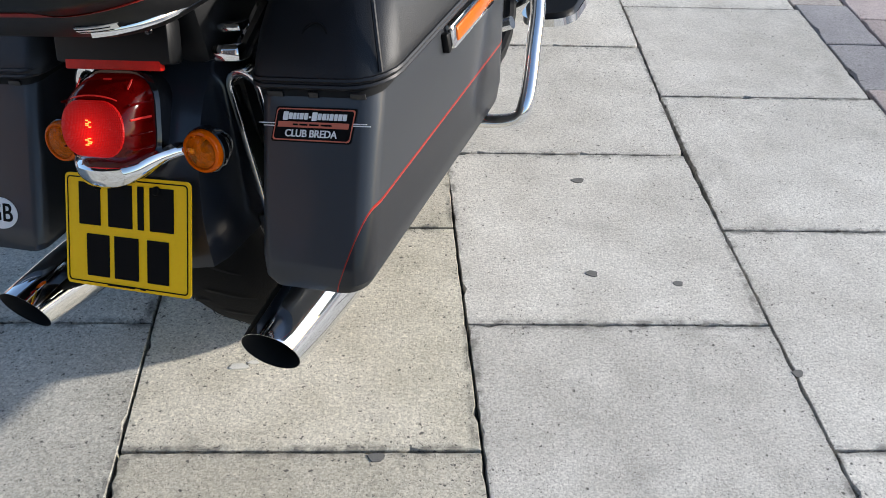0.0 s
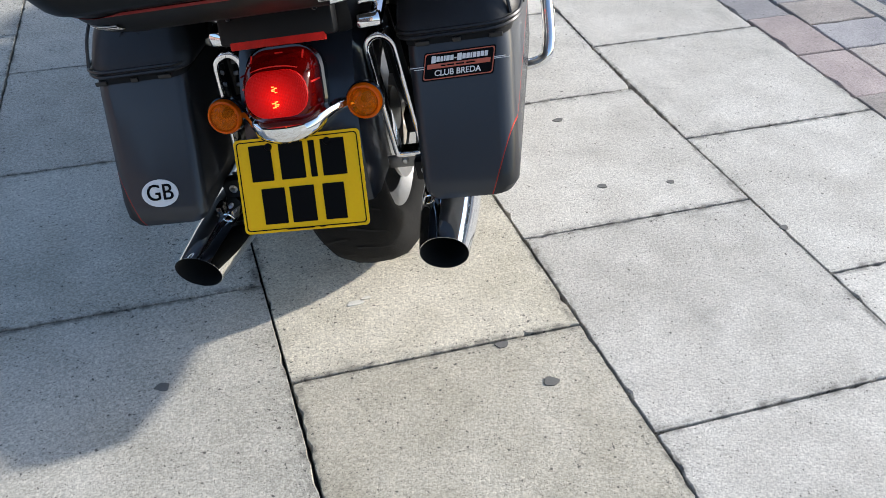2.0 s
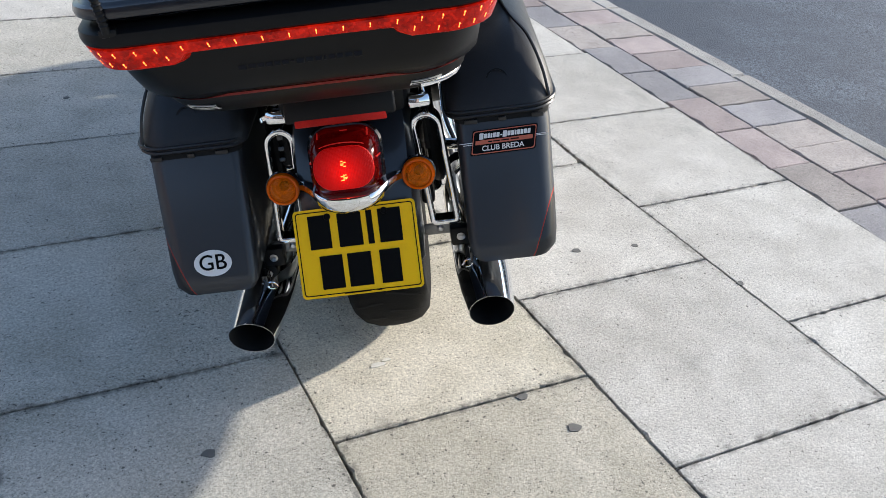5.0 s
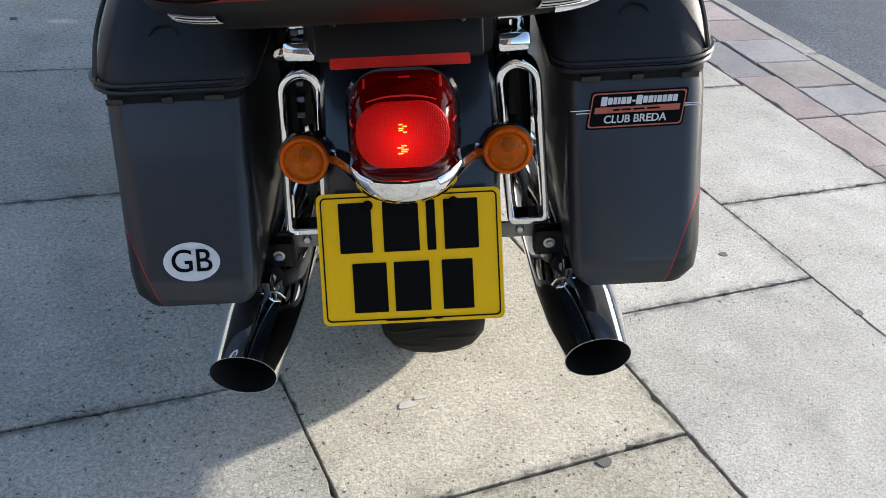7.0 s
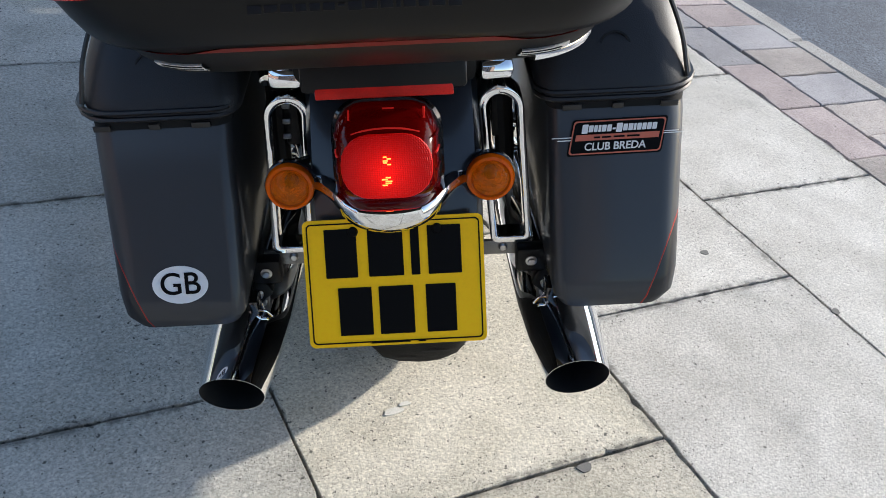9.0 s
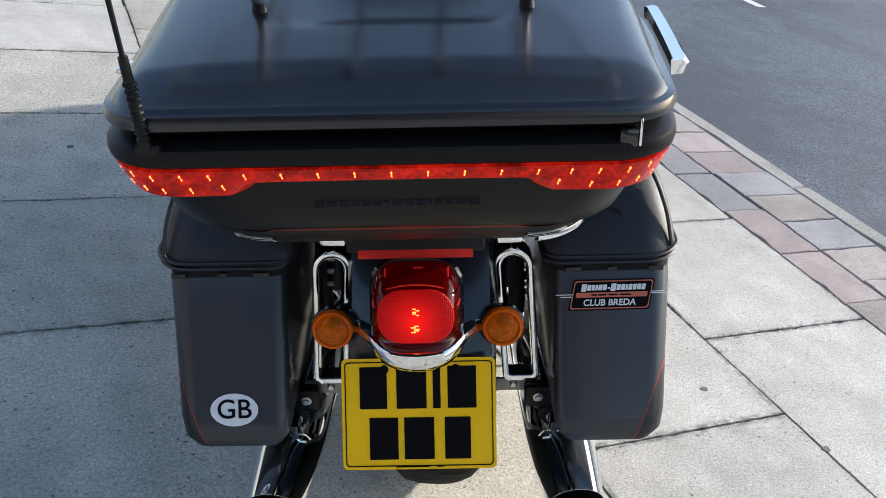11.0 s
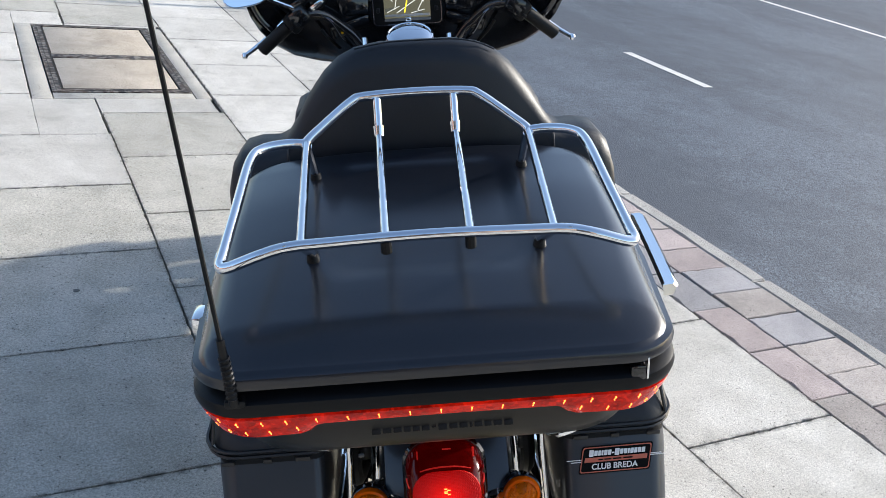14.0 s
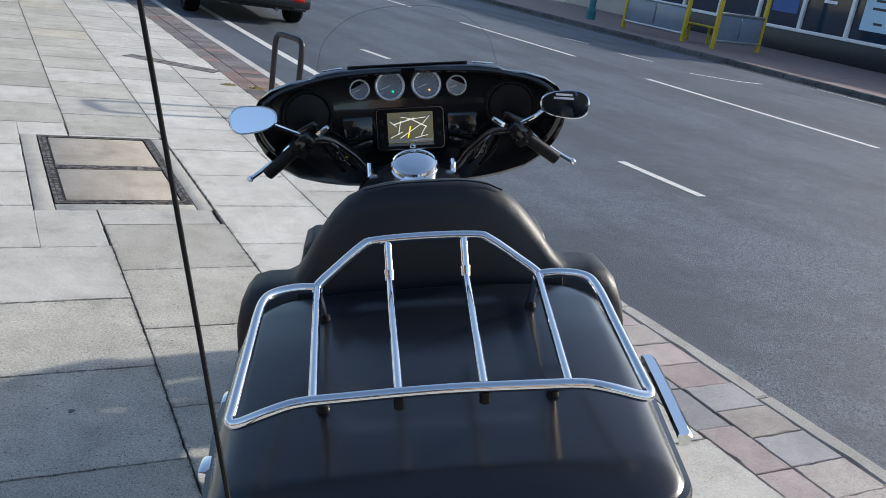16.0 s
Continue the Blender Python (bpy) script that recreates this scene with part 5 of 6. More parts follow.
for x, y, w, h, a in ((-0.02, 0.02, 0.08, 0.003, 15), (0.03, 0.012, 0.06, 0.003, -28), (0.0, -0.012, 0.09, 0.0024, 32), (-0.035, 0.0, 0.05, 0.0024, 78), (0.042, -0.012, 0.04, 0.0024, 60), (0.02, 0.028, 0.07, 0.002, 6), (-0.045, -0.022, 0.05, 0.002, 24), (0.05, 0.022, 0.04, 0.002, 48), (-0.01, 0.030, 0.05, 0.0018, -12), (0.034, -0.030, 0.05, 0.002, 12), (-0.055, 0.012, 0.03, 0.0018, -40)):
    box((w * 0.8, h, 0.0006), (x * 0.9, y * 0.9 + 0.003, 0.0056), 0, (0, 0, a), bm)
B("screen_strip", flat(m_scr @ Matrix.Translation((0, -0.0455, 0.004)), 0.132, 0.0075, 0.0015, 0.0014), M_DULL, "grey metal strip under the screen", fairing)
B("map_lines", in_frame(bm, m_scr), M_SCREEN_ROAD, "", fairing)
B("map_route", in_frame(box((0.034, 0.004, 0.0006), (-0.004, -0.010, 0.0062), 0, (0, 0, 76)), m_scr), M_SCREEN_WAY, "", fairing)
for x, y in ((-0.045, 0.022), (0.05, 0.03), (-0.05, -0.02), (0.03, -0.03), (-0.015, 0.035)):
    B("map_block", in_frame(box((0.026, 0.010, 0.0004), (x, y + 0.003, 0.0054), 0, (0, 0, 8)), m_scr), M_SCREEN_DARK, "", fairing)
B("screen_strip", in_frame(box((0.128, 0.006, 0.0006), (0, -0.0335, 0.0058), 0), m_scr), M_STEEL, "", fairing)
for s in (-1, 1):
    for z in (0.02, -0.018):
        B("screen_button", in_frame(box((0.010, 0.014, 0.004), (s * 0.083, z, 0.005), 0.002), m_scr), M_BLACK, "", fairing)
# clear windshield
rows = []
for k in range(25):
    u = -1 + 2 * k / 24
    x = 0.262 * u
    top = 1.212 + 0.172 * (1 - abs(u) ** 2.6) ** 0.55
    yb = 1.560 + 0.10 * (1 - u * u)
    yt = yb - 0.10 * (top - 1.205) / 0.17
    rows.append([Vector((FX + x, yb + (yt - yb) * q, 1.205 + (top - 1.205) * q)) for q in (0, 0.33, 0.66, 1)])
shield = B("windshield", loft(rows, False, False), M_SHIELD, "low clear windshield", None, 60)
shield.visible_shadow = False
B("windshield_edge", tube([tuple(r[3]) for r in rows], 0.0007, 6, smooth=False), M_DULL, "", shield)

# handlebar, grips, levers, mirrors
bar_pts = [(-0.415, 1.425, 0.948), (-0.345, 1.42, 1.003), (-0.285, 1.425, 1.040), (-0.23, 1.455, 1.030), (-0.17, 1.488, 0.975), (-0.10, 1.497, 0.915), (0.10, 1.497, 0.915), (0.17, 1.488, 0.975), (0.23, 1.455, 1.030), (0.285, 1.425, 1.040), (0.345, 1.42, 1.003), (0.415, 1.425, 0.948)]
hbar = B("handlebar", tube([(FX + x, y, z) for x, y, z in bar_pts], 0.0125, 12), M_GLOSS, "black handlebar with rubber grips and chrome levers")
for s in (-1, 1):
    g0, g1 = Vector((FX + s * 0.332, 1.420, 1.013)), Vector((FX + s * 0.412, 1.425, 0.950))
    B("grip", tube([tuple(g0), tuple(g0.lerp(g1, 0.06)), tuple(g0.lerp(g1, 0.94)), tuple(g1)], 0.0185, 18, smooth=False), M_BLACK, "black rubber grip", hbar)
    B("switch_housing", box((0.058, 0.050, 0.050), (FX + s * 0.300, 1.422, 1.037), 0.012, (0, s * 38, 0)), M_GLOSS, "", hbar)
    B("switch_housing", box((0.030, 0.044, 0.058), (FX + s * 0.318, 1.420, 1.020), 0.010, (0, s * 38, 0)), M_BLACK, "", hbar)
    for k, (dx, dz) in enumerate(((0.0, 0.012), (0.020, -0.006), (-0.018, 0.0), (0.004, -0.018), (0.022, -0.026))):
        B("switch_button", box((0.013, 0.012, 0.009), (FX + s * (0.298 + dx), 1.394, 1.036 + dz), 0.003, (0, s * 38, 0)), M_BLACK, "", hbar)
    B("reservoir", box((0.066, 0.05, 0.024), (FX + s * 0.292, 1.440, 1.074), 0.008, (0, s * 26, 0)), M_GLOSS, "", hbar)
    lever = tube([(FX + s * 0.265, 1.462, 1.062), (FX + s * 0.335, 1.478, 1.024), (FX + s * 0.415, 1.472, 0.962), (FX + s * 0.466, 1.460, 0.930)], (0.009, 0.006), 10)
    B("lever", lever, M_CHROME, "chrome lever", hbar)
    B("lever_ball", lathe([(0, -0.010), (0.007, -0.007), (0.010, 0), (0.007, 0.007), (0, 0.010)], pose(FX + s * 0.468, 1.460, 0.929), 14), M_CHROME, "", hbar)
    B("lever_pivot", box((0.046, 0.022, 0.018), (FX + s * 0.248, 1.425, 1.066), 0.008, (0, s * 34, 0)), M_CHROME, "", hbar)
    B("cable", tube([(FX + s * 0.240, 1.44, 1.035), (FX + s * 0.212, 1.42, 1.02), (FX + s * 0.185, 1.45, 0.965), (FX + s * 0.165, 1.50, 0.93)], 0.0032, 8), M_DARKCHROME, "", hbar)
    B("cable", tube([(FX + s * 0.245, 1.46, 0.99), (FX + s * 0.225, 1.47, 0.96), (FX + s * 0.20, 1.52, 0.92)], 0.005, 8), M_BLACK, "", hbar)
    # mirror: teardrop shell, chrome rim, glass
    mx, mz = (s * 0.432, 1.111)
    m = pose(FX + mx - (0.0 if s > 0 else 0.0), 1.400, mz, 90 - (22 if s < 0 else 3.4), 0, -10 if s < 0 else -13.6) @ pose(0, 0, 0, 0, 0, s * -4)

    def drop(w, h, z, s=s):
        out = []
        for k in range(40):
            a = 2 * math.pi * k / 40
            x = w * math.copysign(abs(math.cos(a)) ** 0.75, math.cos(a))
            hh = h * (1.0 + 0.16 * s * x / w)
            out.append(m @ Vector((x, hh * math.copysign(abs(math.sin(a)) ** 0.75, math.sin(a)), z)))
        return out
    mir = B("mirror", loft([drop(0.035, 0.018, -0.026), drop(0.056, 0.030, -0.018), drop(0.067, 0.0375, 0.0), drop(0.0685, 0.0385, 0.004), drop(0.0650, 0.0360, 0.006), drop(0.0640, 0.0350, 0.003)], True, True), M_CHROME, "teardrop mirror with a chrome rim")
    B("mirror_glass", loft([drop(0.0640, 0.0350, 0.0034), drop(0.0630, 0.0342, 0.0042)]), M_MIRROR if s < 0 else M_MIRROR_DARK, "", mir, 20)
    if s > 0:
        for w, yy in ((0.046, 0.026), (0.056, 0.016)):
            B("fine_print", flat(m @ Matrix.Translation((-0.004, yy, 0.0046)), w, 0.006, 0.001, 0.0004), M_WHITE, "", mir)
    B("mirror_stem", tube([tuple(m @ Vector((-s * 0.055, -0.016, -0.01))), (FX + s * 0.345, 1.41, 1.078), (FX + s * 0.30, 1.425, 1.055)], 0.0065, 10), M_CHROME, "", mir)
B("dash_sticker", box((0.030, 0.002, 0.012), (FX - 0.20, 1.50, 0.975), 0.0006, (0, 12, 0)), M_YELLOW, "", fairing)

# ---- across the road and along the kerb ----
M_YPAINT = mat("yellow_paint", (0.62, 0.46, 0.03), 0.45, vary=0.1, scale=10)
M_PANEL = mat("blue_grey_panel", (0.20, 0.25, 0.32), 0.25, vary=0.1, scale=3)
M_TEAL = mat("teal_paint", (0.02, 0.16, 0.18), 0.4, vary=0.1, scale=10)
M_UPVC = mat("white_frame", (0.86, 0.86, 0.86), 0.4, vary=0.04, scale=5)
M_RISER = mat("dark_stall_riser", (0.02, 0.022, 0.03), 0.4, vary=0.2, scale=4)
M_SHOPGLASS = mat("shop_glass", (0.016, 0.03, 0.055), 0.05, vary=0.1, scale=2, spec=0.8)
M_POSTER = mat("pale_blue_poster", (0.50, 0.72, 0.88), 0.5, vary=0.05, scale=4)
M_POSTER2 = mat("blue_board", (0.05, 0.12, 0.35), 0.5, vary=0.05, scale=4)
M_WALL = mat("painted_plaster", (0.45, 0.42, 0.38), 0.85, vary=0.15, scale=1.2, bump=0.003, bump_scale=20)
M_CAR = mat("car_paint", (0.03, 0.032, 0.036), 0.25, 0.2, vary=0.05, scale=6, coat=0.8)
M_CARGLASS = mat("car_glass", (0.01, 0.012, 0.014), 0.04, vary=0.1, scale=4, spec=0.8)
M_OLDKERB = concrete("old_kerb_concrete", (0.15, 0.15, 0.152), (0.07, 0.07, 0.072))
M_HOOP = mat("hoop_steel", (0.045, 0.047, 0.05), 0.32, 0.7, vary=0.2, scale=20)

# cycle hoop on the pavement
hoop_pts = [(1.085, 6.50, 0.0), (1.085, 6.50, 0.32), (1.085, 6.50, 0.57), (1.090, 6.475, 0.635), (1.105, 6.42, 0.655), (1.165, 6.19, 0.655), (1.180, 6.13, 0.635), (1.185, 6.11, 0.57), (1.185, 6.11, 0.32), (1.185, 6.11, 0.0)]
tagged(part("cycle_hoop", tube(hoop_pts, 0.025, 14), M_HOOP, None, "dark steel cycle hoop set in the pavement"), category="cycle stand")


def shelter():
    sh = thing("bus_shelter", pose(0, 0, 0), label="yellow-framed bus shelter with blue-grey panels on the far pavement", category="bus shelter")
    posts = [(16.65, 21.57), (16.65, 18.85), (16.63, 17.6), (18.9, 18.15)]
    for x, y in posts:
        part("post", box((0.10, 0.10, 2.2), (x, y, 1.12), 0.01), M_YPAINT, sh)
    for (xa, ya), (xb, yb) in ((posts[0], posts[1]), (posts[2], posts[3])):
        a, b = Vector((xa, ya, 0)), Vector((xb, yb, 0))
        d = b - a
        ang = math.degrees(math.atan2(d.y, d.x))
        c = (a + b) / 2
        for k in range(2):
            q = a.lerp(b, 0.25 + 0.5 * k)
            part("panel", box((d.length / 2 - 0.07, 0.03, 0.66), (q.x, q.y, 0.60), 0.004, (0, 0, ang)), M_PANEL, sh)
        for z in (0.24, 0.97):
            part("rail", tube([(a.x, a.y, z), (b.x, b.y, z)], 0.045, 10, smooth=False), M_STEEL, sh)
    part("bench", box((0.28, 1.3, 0.05), (17.5, 19.2, 0.52), 0.012), M_YPAINT, sh)
    for y in (18.75, 19.6):
        part("bench_leg", box((0.06, 0.06, 0.5), (17.5, y, 0.27), 0.006), M_YPAINT, sh)


shelter()


def lamp_post():
    lp = thing("street_lamp", pose(16.75, 23.45, 0.02), label="teal painted lamp post with a wide base", category="lamp post")
    part("base", lathe([(0.16, 0), (0.16, 0.26), (0.13, 0.30), (0.11, 0.36)], None, 20), M_TEAL, lp)
    part("column", lathe([(0.11, 0.36), (0.105, 1.2), (0.08, 1.25), (0.07, 6.0), (0, 6.0)], None, 20), M_TEAL, lp)
    part("lantern", box((0.5, 0.2, 0.12), (-0.3, 0, 6.02), 0.04), M_TEAL, lp)


lamp_post()


def shop():
    x = 22.0
    sp = thing("shop", pose(0, 0, 0), label="single-storey shop front with white window frames and a dark base", category="shop")
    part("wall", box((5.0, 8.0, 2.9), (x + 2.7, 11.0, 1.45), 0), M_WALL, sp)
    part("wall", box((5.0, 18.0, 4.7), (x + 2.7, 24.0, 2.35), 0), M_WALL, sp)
    part("stall_riser", box((0.2, 14.0, 0.66), (x + 0.1, 19.6, 0.35), 0.01), M_RISER, sp)
    part("window_sill", box((0.16, 14.0, 0.10), (x + 0.03, 19.6, 0.73), 0.01), M_UPVC, sp)
    part("fascia", box((0.25, 14.0, 0.45), (x + 0.07, 19.6, 2.72), 0.02), M_POSTER2, sp)
    ys = [12.43, 14.24, 16.05, 17.86, 19.67, 21.48, 23.29, 25.10, 26.5]
    for a, b in zip(ys, ys[1:]):
        part("window", box((0.04, b - a, 1.75), (x + 0.12, (a + b) / 2, 1.64), 0), M_SHOPGLASS, sp)
    for y in ys:
        part("mullion", box((0.12, 0.12, 1.75), (x + 0.06, y, 1.64), 0.01), M_UPVC, sp)
    part("poster", box((0.01, 1.15, 1.2), (x + 0.09, 16.93, 1.68), 0), M_POSTER, sp, "pale blue poster")
    part("poster", box((0.01, 1.05, 0.95), (x + 0.09, 20.45, 1.68), 0), M_POSTER2, sp, "blue board")
    for z, w in ((1.95, 0.5), (1.72, 0.6), (1.30, 0.3)):
        part("print_bar", box((0.006, w, 0.07), (x + 0.083, 16.93, z), 0), M_RISER, sp)
    part("print_bar", box((0.006, 0.5, 0.09), (x + 0.09, 18.75, 1.72), 0), M_UPVC, sp)


shop()


def terrace():
    """The low brick row beyond the pavement, which the polished parts mirror."""
    tr = thing("brick_terrace", pose(-27.0, 0, 0), label="brown brick terrace with white-framed windows beyond the pavement", category="building")
    mb = mat("terrace_brick", (0.23, 0.135, 0.10), 0.85, vary=0.3, scale=1.5, bump=0.004, bump_scale=25)
    part("wall", box((6.0, 64.0, 6.6), (-3.0, 4.0, 3.2), 0), mb, tr)
    part("roof", loft([[Vector((x, y, z)) for x, z in ((0.25, 6.45), (-3.0, 8.6), (-6.2, 6.45))] for y in (-28.2, 36.2)]), M_RISER, tr)
    for k in range(12):
        y = -24 + 5.2 * k
        for z, h in ((1.6, 1.9), (4.7, 1.5)):
            win = part("window", box((0.10, 1.5, h), (0.02, y, z), 0.01), M_UPVC, tr)
            part("pane", box((0.02, 1.3, h - 0.2), (0.075, y, z), 0), M_SHOPGLASS, win)
        part("door", box((0.08, 0.95, 2.1), (0.02, y + 2.4, 1.05), 0.01), M_POSTER2, tr)


terrace()


def unseen_house():
    """Unseen block added behind the walk to darken what the rear-facing gloss mirrors."""
    ch = thing("unseen_house", pose(-19.0, -19.0, 0), label="unseen brown brick building added to darken rear-facing reflections", category="building")
    mb = mat("corner_brick", (0.20, 0.15, 0.125), 0.85, vary=0.3, scale=1.5, bump=0.004, bump_scale=25)
    part("wall", box((22.0, 10.0, 10.4), (0, -5.0, 5.0), 0), mb, ch)
    part("roof", loft([[Vector((x, y, z)) for y, z in ((0.3, 10.1), (-5.0, 12.4), (-10.3, 10.1))] for x in (-11.3, 11.3)]), M_RISER, ch)
    for k in range(5):
        for z, h in ((1.7, 1.9), (5.0, 1.6), (8.0, 1.6)):
            win = part("window", box((1.6, 0.10, h), (-8.4 + 4.2 * k, 0.02, z), 0.01), M_UPVC, ch)
            part("pane", box((1.4, 0.02, h - 0.2), (-8.4 + 4.2 * k, 0.075, z), 0), M_SHOPGLASS, win)


unseen_house()


def parked_car():
    car = thing("parked_car", pose(2.86, 13.66, -0.10, 0, 0, -3) @ Matrix.Diagonal((1.10, 1, 1, 1)), label="dark grey van parked at the kerb seen from behind", category="van")
    secs = []
    for y, zl, zh, w in ((0.0, 0.30, 1.02, 0.80), (0.02, 0.26, 1.70, 0.86), (0.25, 0.24, 1.84, 0.90), (1.2, 0.24, 1.88, 0.91), (2.9, 0.24, 1.84, 0.91), (3.5, 0.24, 1.35, 0.90), (4.3, 0.26, 1.12, 0.87), (4.5, 0.32, 0.80, 0.78)):
        zm = min(zh, 1.02)
        secs.append([Vector((sx * w2, y, z)) for sx, w2, z in ((-1, w * 0.94, zl), (-1, w, zl + 0.15), (-1, w, zm), (-1, w * (0.86 if zh > 1.1 else 0.97), zh - 0.06), (-1, w * 0.70, zh), (1, w * 0.70, zh), (1, w * (0.86 if zh > 1.1 else 0.97), zh - 0.06), (1, w, zm), (1, w, zl + 0.15), (1, w * 0.94, zl))])
    body = part("body", loft(secs), M_CAR, car)
    part("bumper", box((1.70, 0.16, 0.24), (0, -0.05, 0.42), 0.05), M_CAR, car)
    part("bumper_insert", box((1.20, 0.02, 0.08), (0, -0.135, 0.34), 0.01), M_BLACK, car)
    part("rear_window", box((1.25, 0.02, 0.50), (0, 0.005, 1.36), 0.02, (-3, 0, 0)), M_CARGLASS, car)
    part("number_plate", box((0.52, 0.012, 0.11), (0, -0.02, 0.74), 0.004), M_YELLOW, car, "plain yellow plate")
    for s in (-1, 1):
        part("tail_light", box((0.12, 0.05, 0.42), (s * 0.79, 0.005, 0.86), 0.02), M_REFLECTOR, car, "red tail light")
        part("bumper_reflector", box((0.16, 0.02, 0.04), (s * 0.66, -0.132, 0.44), 0.008), M_REFLECTOR, car)
        part("side_window", box((0.02, 2.3, 0.46), (s * 0.868, 1.7, 1.36), 0.02, (0, -s * 7, 0)), M_CARGLASS, car)
        for y in (0.75, 3.6):
            m = pose(s * 0.78, y, 0.32, 0, 90, 0)
            w = part("wheel", lathe([(0.19, -0.10), (0.29, -0.11), (0.315, -0.08), (0.32, 0), (0.315, 0.08), (0.29, 0.11), (0.19, 0.10)], m, 32, close=True), M_TYRE, car)
            part("rim", lathe([(0, s * 0.08), (0.05, s * 0.085), (0.18, s * 0.07), (0.2, s * 0.10), (0.2, -s * 0.09)], m, 28), M_DULL, w)
        part("exhaust_pipe", tube([(0.35, 0.1, 0.27), (0.35, -0.06, 0.26)], 0.03, 12, smooth=False), M_DULL, car) if s > 0 else None


parked_car()


# ---- service cover in the pavement ----
def service_cover():
    cover = thing("service_cover", pose(0, 0, 0), label="double service cover with buff concrete infill in a rusty steel frame", category="manhole cover")
    mrust = mat("cover_frame", (0.055, 0.052, 0.05), 0.75, 0.3, vary=0.5, scale=40, bump=0.003, bump_scale=90)
    t = mrust.node_tree
    co = t.nodes.new("ShaderNodeTexCoord")
    spots = ramp(t, noise_node(t, co, 32.0, 5), 0.47, 0.58)
    rusty = mix_node(t, ramp(t, noise_node(t, co, 13.0, 5), 0.40, 0.62), (0.030, 0.029, 0.030), (0.085, 0.060, 0.045))
    t.links.new(mix_node(t, math_node(t, "MULTIPLY", spots, 0.75), rusty, (0.26, 0.24, 0.21)), t.nodes["Principled BSDF"].inputs["Base Color"])
    mortar = concrete("mortar", (0.50, 0.475, 0.42), (0.38, 0.36, 0.315))
    infill = concrete("buff_infill", (0.50, 0.44, 0.36), (0.36, 0.31, 0.245))
    x0, x1, y0, y1 = -0.79, -0.09, 3.93, 5.34
    ring = lambda a, z: rect(x0 + a, x1 - a, y0 + a, y1 - a, 0.004, z)
    part("frame", loft([ring(0, -0.02), ring(0, 0.003), ring(0.05, 0.003), ring(0.05, -0.02)], True, False), mrust, cover)
    for a, w in ((0.020, 0.003), (0.046, 0.006)):
        part("frame_groove", loft([ring(a, 0.0012), ring(a, 0.0042), ring(a + w, 0.0042), ring(a + w, 0.0012)], True, False), M_BED, cover)
    part("crossbar", box((x1 - x0 - 0.10, 0.075, 0.02), ((x0 + x1) / 2, 4.61, -0.006), 0.002), mrust, cover)
    for ya, yb in ((y0 + 0.054, 4.569), (4.651, y1 - 0.054)):
        part("infill_tray", box((x1 - x0 - 0.115, yb - ya, 0.03), ((x0 + x1) / 2, (ya + yb) / 2, -0.014), 0.003), infill, cover)
    for a, b in (((x0 - 0.10, y0 - 0.10), (x0 - 0.006, y1 + 0.02)),):
        part("mortar_strip", box((b[0] - a[0], b[1] - a[1], 0.02), ((a[0] + b[0]) / 2, (a[1] + b[1]) / 2, -0.011), 0.002), mortar, cover)
    part("mortar_strip", box((x1 - x0, 0.094, 0.02), ((x0 + x1) / 2, y0 - 0.053, -0.011), 0.002), mortar, cover)
    part("mortar_strip", box((0.079, y1 - y0 + 0.1, 0.02), (x1 + 0.0455, (y0 + y1) / 2 - 0.05, -0.011), 0.002), mortar, cover)


service_cover()

# ---- road markings ----
def marking(x0, y0, x1, y1, w):
    a, b = Vector((x0, y0, 0)), Vector((x1, y1, 0))
    d = (b - a).normalized()
    nrm = Vector((-d.y, d.x, 0)) * w / 2
    n = max(2, int((b - a).length / 0.25))
    rows = []
    for k in range(n + 1):
        c = a.lerp(b, k / n)
        j = [random.uniform(-0.006, 0.006) for _ in range(2)]
        rows.append([Vector((*(c + nrm * (1 + j[0] * 10))[:2], -0.097)), Vector((*(c - nrm * (1 + j[1] * 10))[:2], -0.097))])
    ob = part("lane_marking", loft(rows, False, False), M_LINE, None, "worn white painted lane line on the road", 0)
    return tagged(ob, category="road marking", group="road markings", kind="structure")


for seg in ((9.45, -3.0, 9.45, 3.2, 0.13), (9.45, 6.75, 9.28, 11.36, 0.13), (9.30, 13.63, 9.12, 18.12, 0.13), (9.1, 21.0, 8.9, 26.0, 0.13),
            (4.24, 4.50, 4.20, 5.57, 0.10), (4.14, 10.95, 4.02, 11.68, 0.10), (4.30, -1.6, 4.28, -0.5, 0.10), (3.95, 16.5, 3.9, 17.5, 0.10),
            (2.43, 8.2, 2.39, 19.0, 0.12), (11.48, 15.0, 11.66, 14.1, 0.09), (11.48, 17.15, 11.66, 16.45, 0.09), (11.52, 12.75, 12.3, 12.2, 0.10), (12.3, 12.2, 12.9, 12.15, 0.10), (14.6, 5.0, 14.6, 12.2, 0.08)):
    marking(*seg)

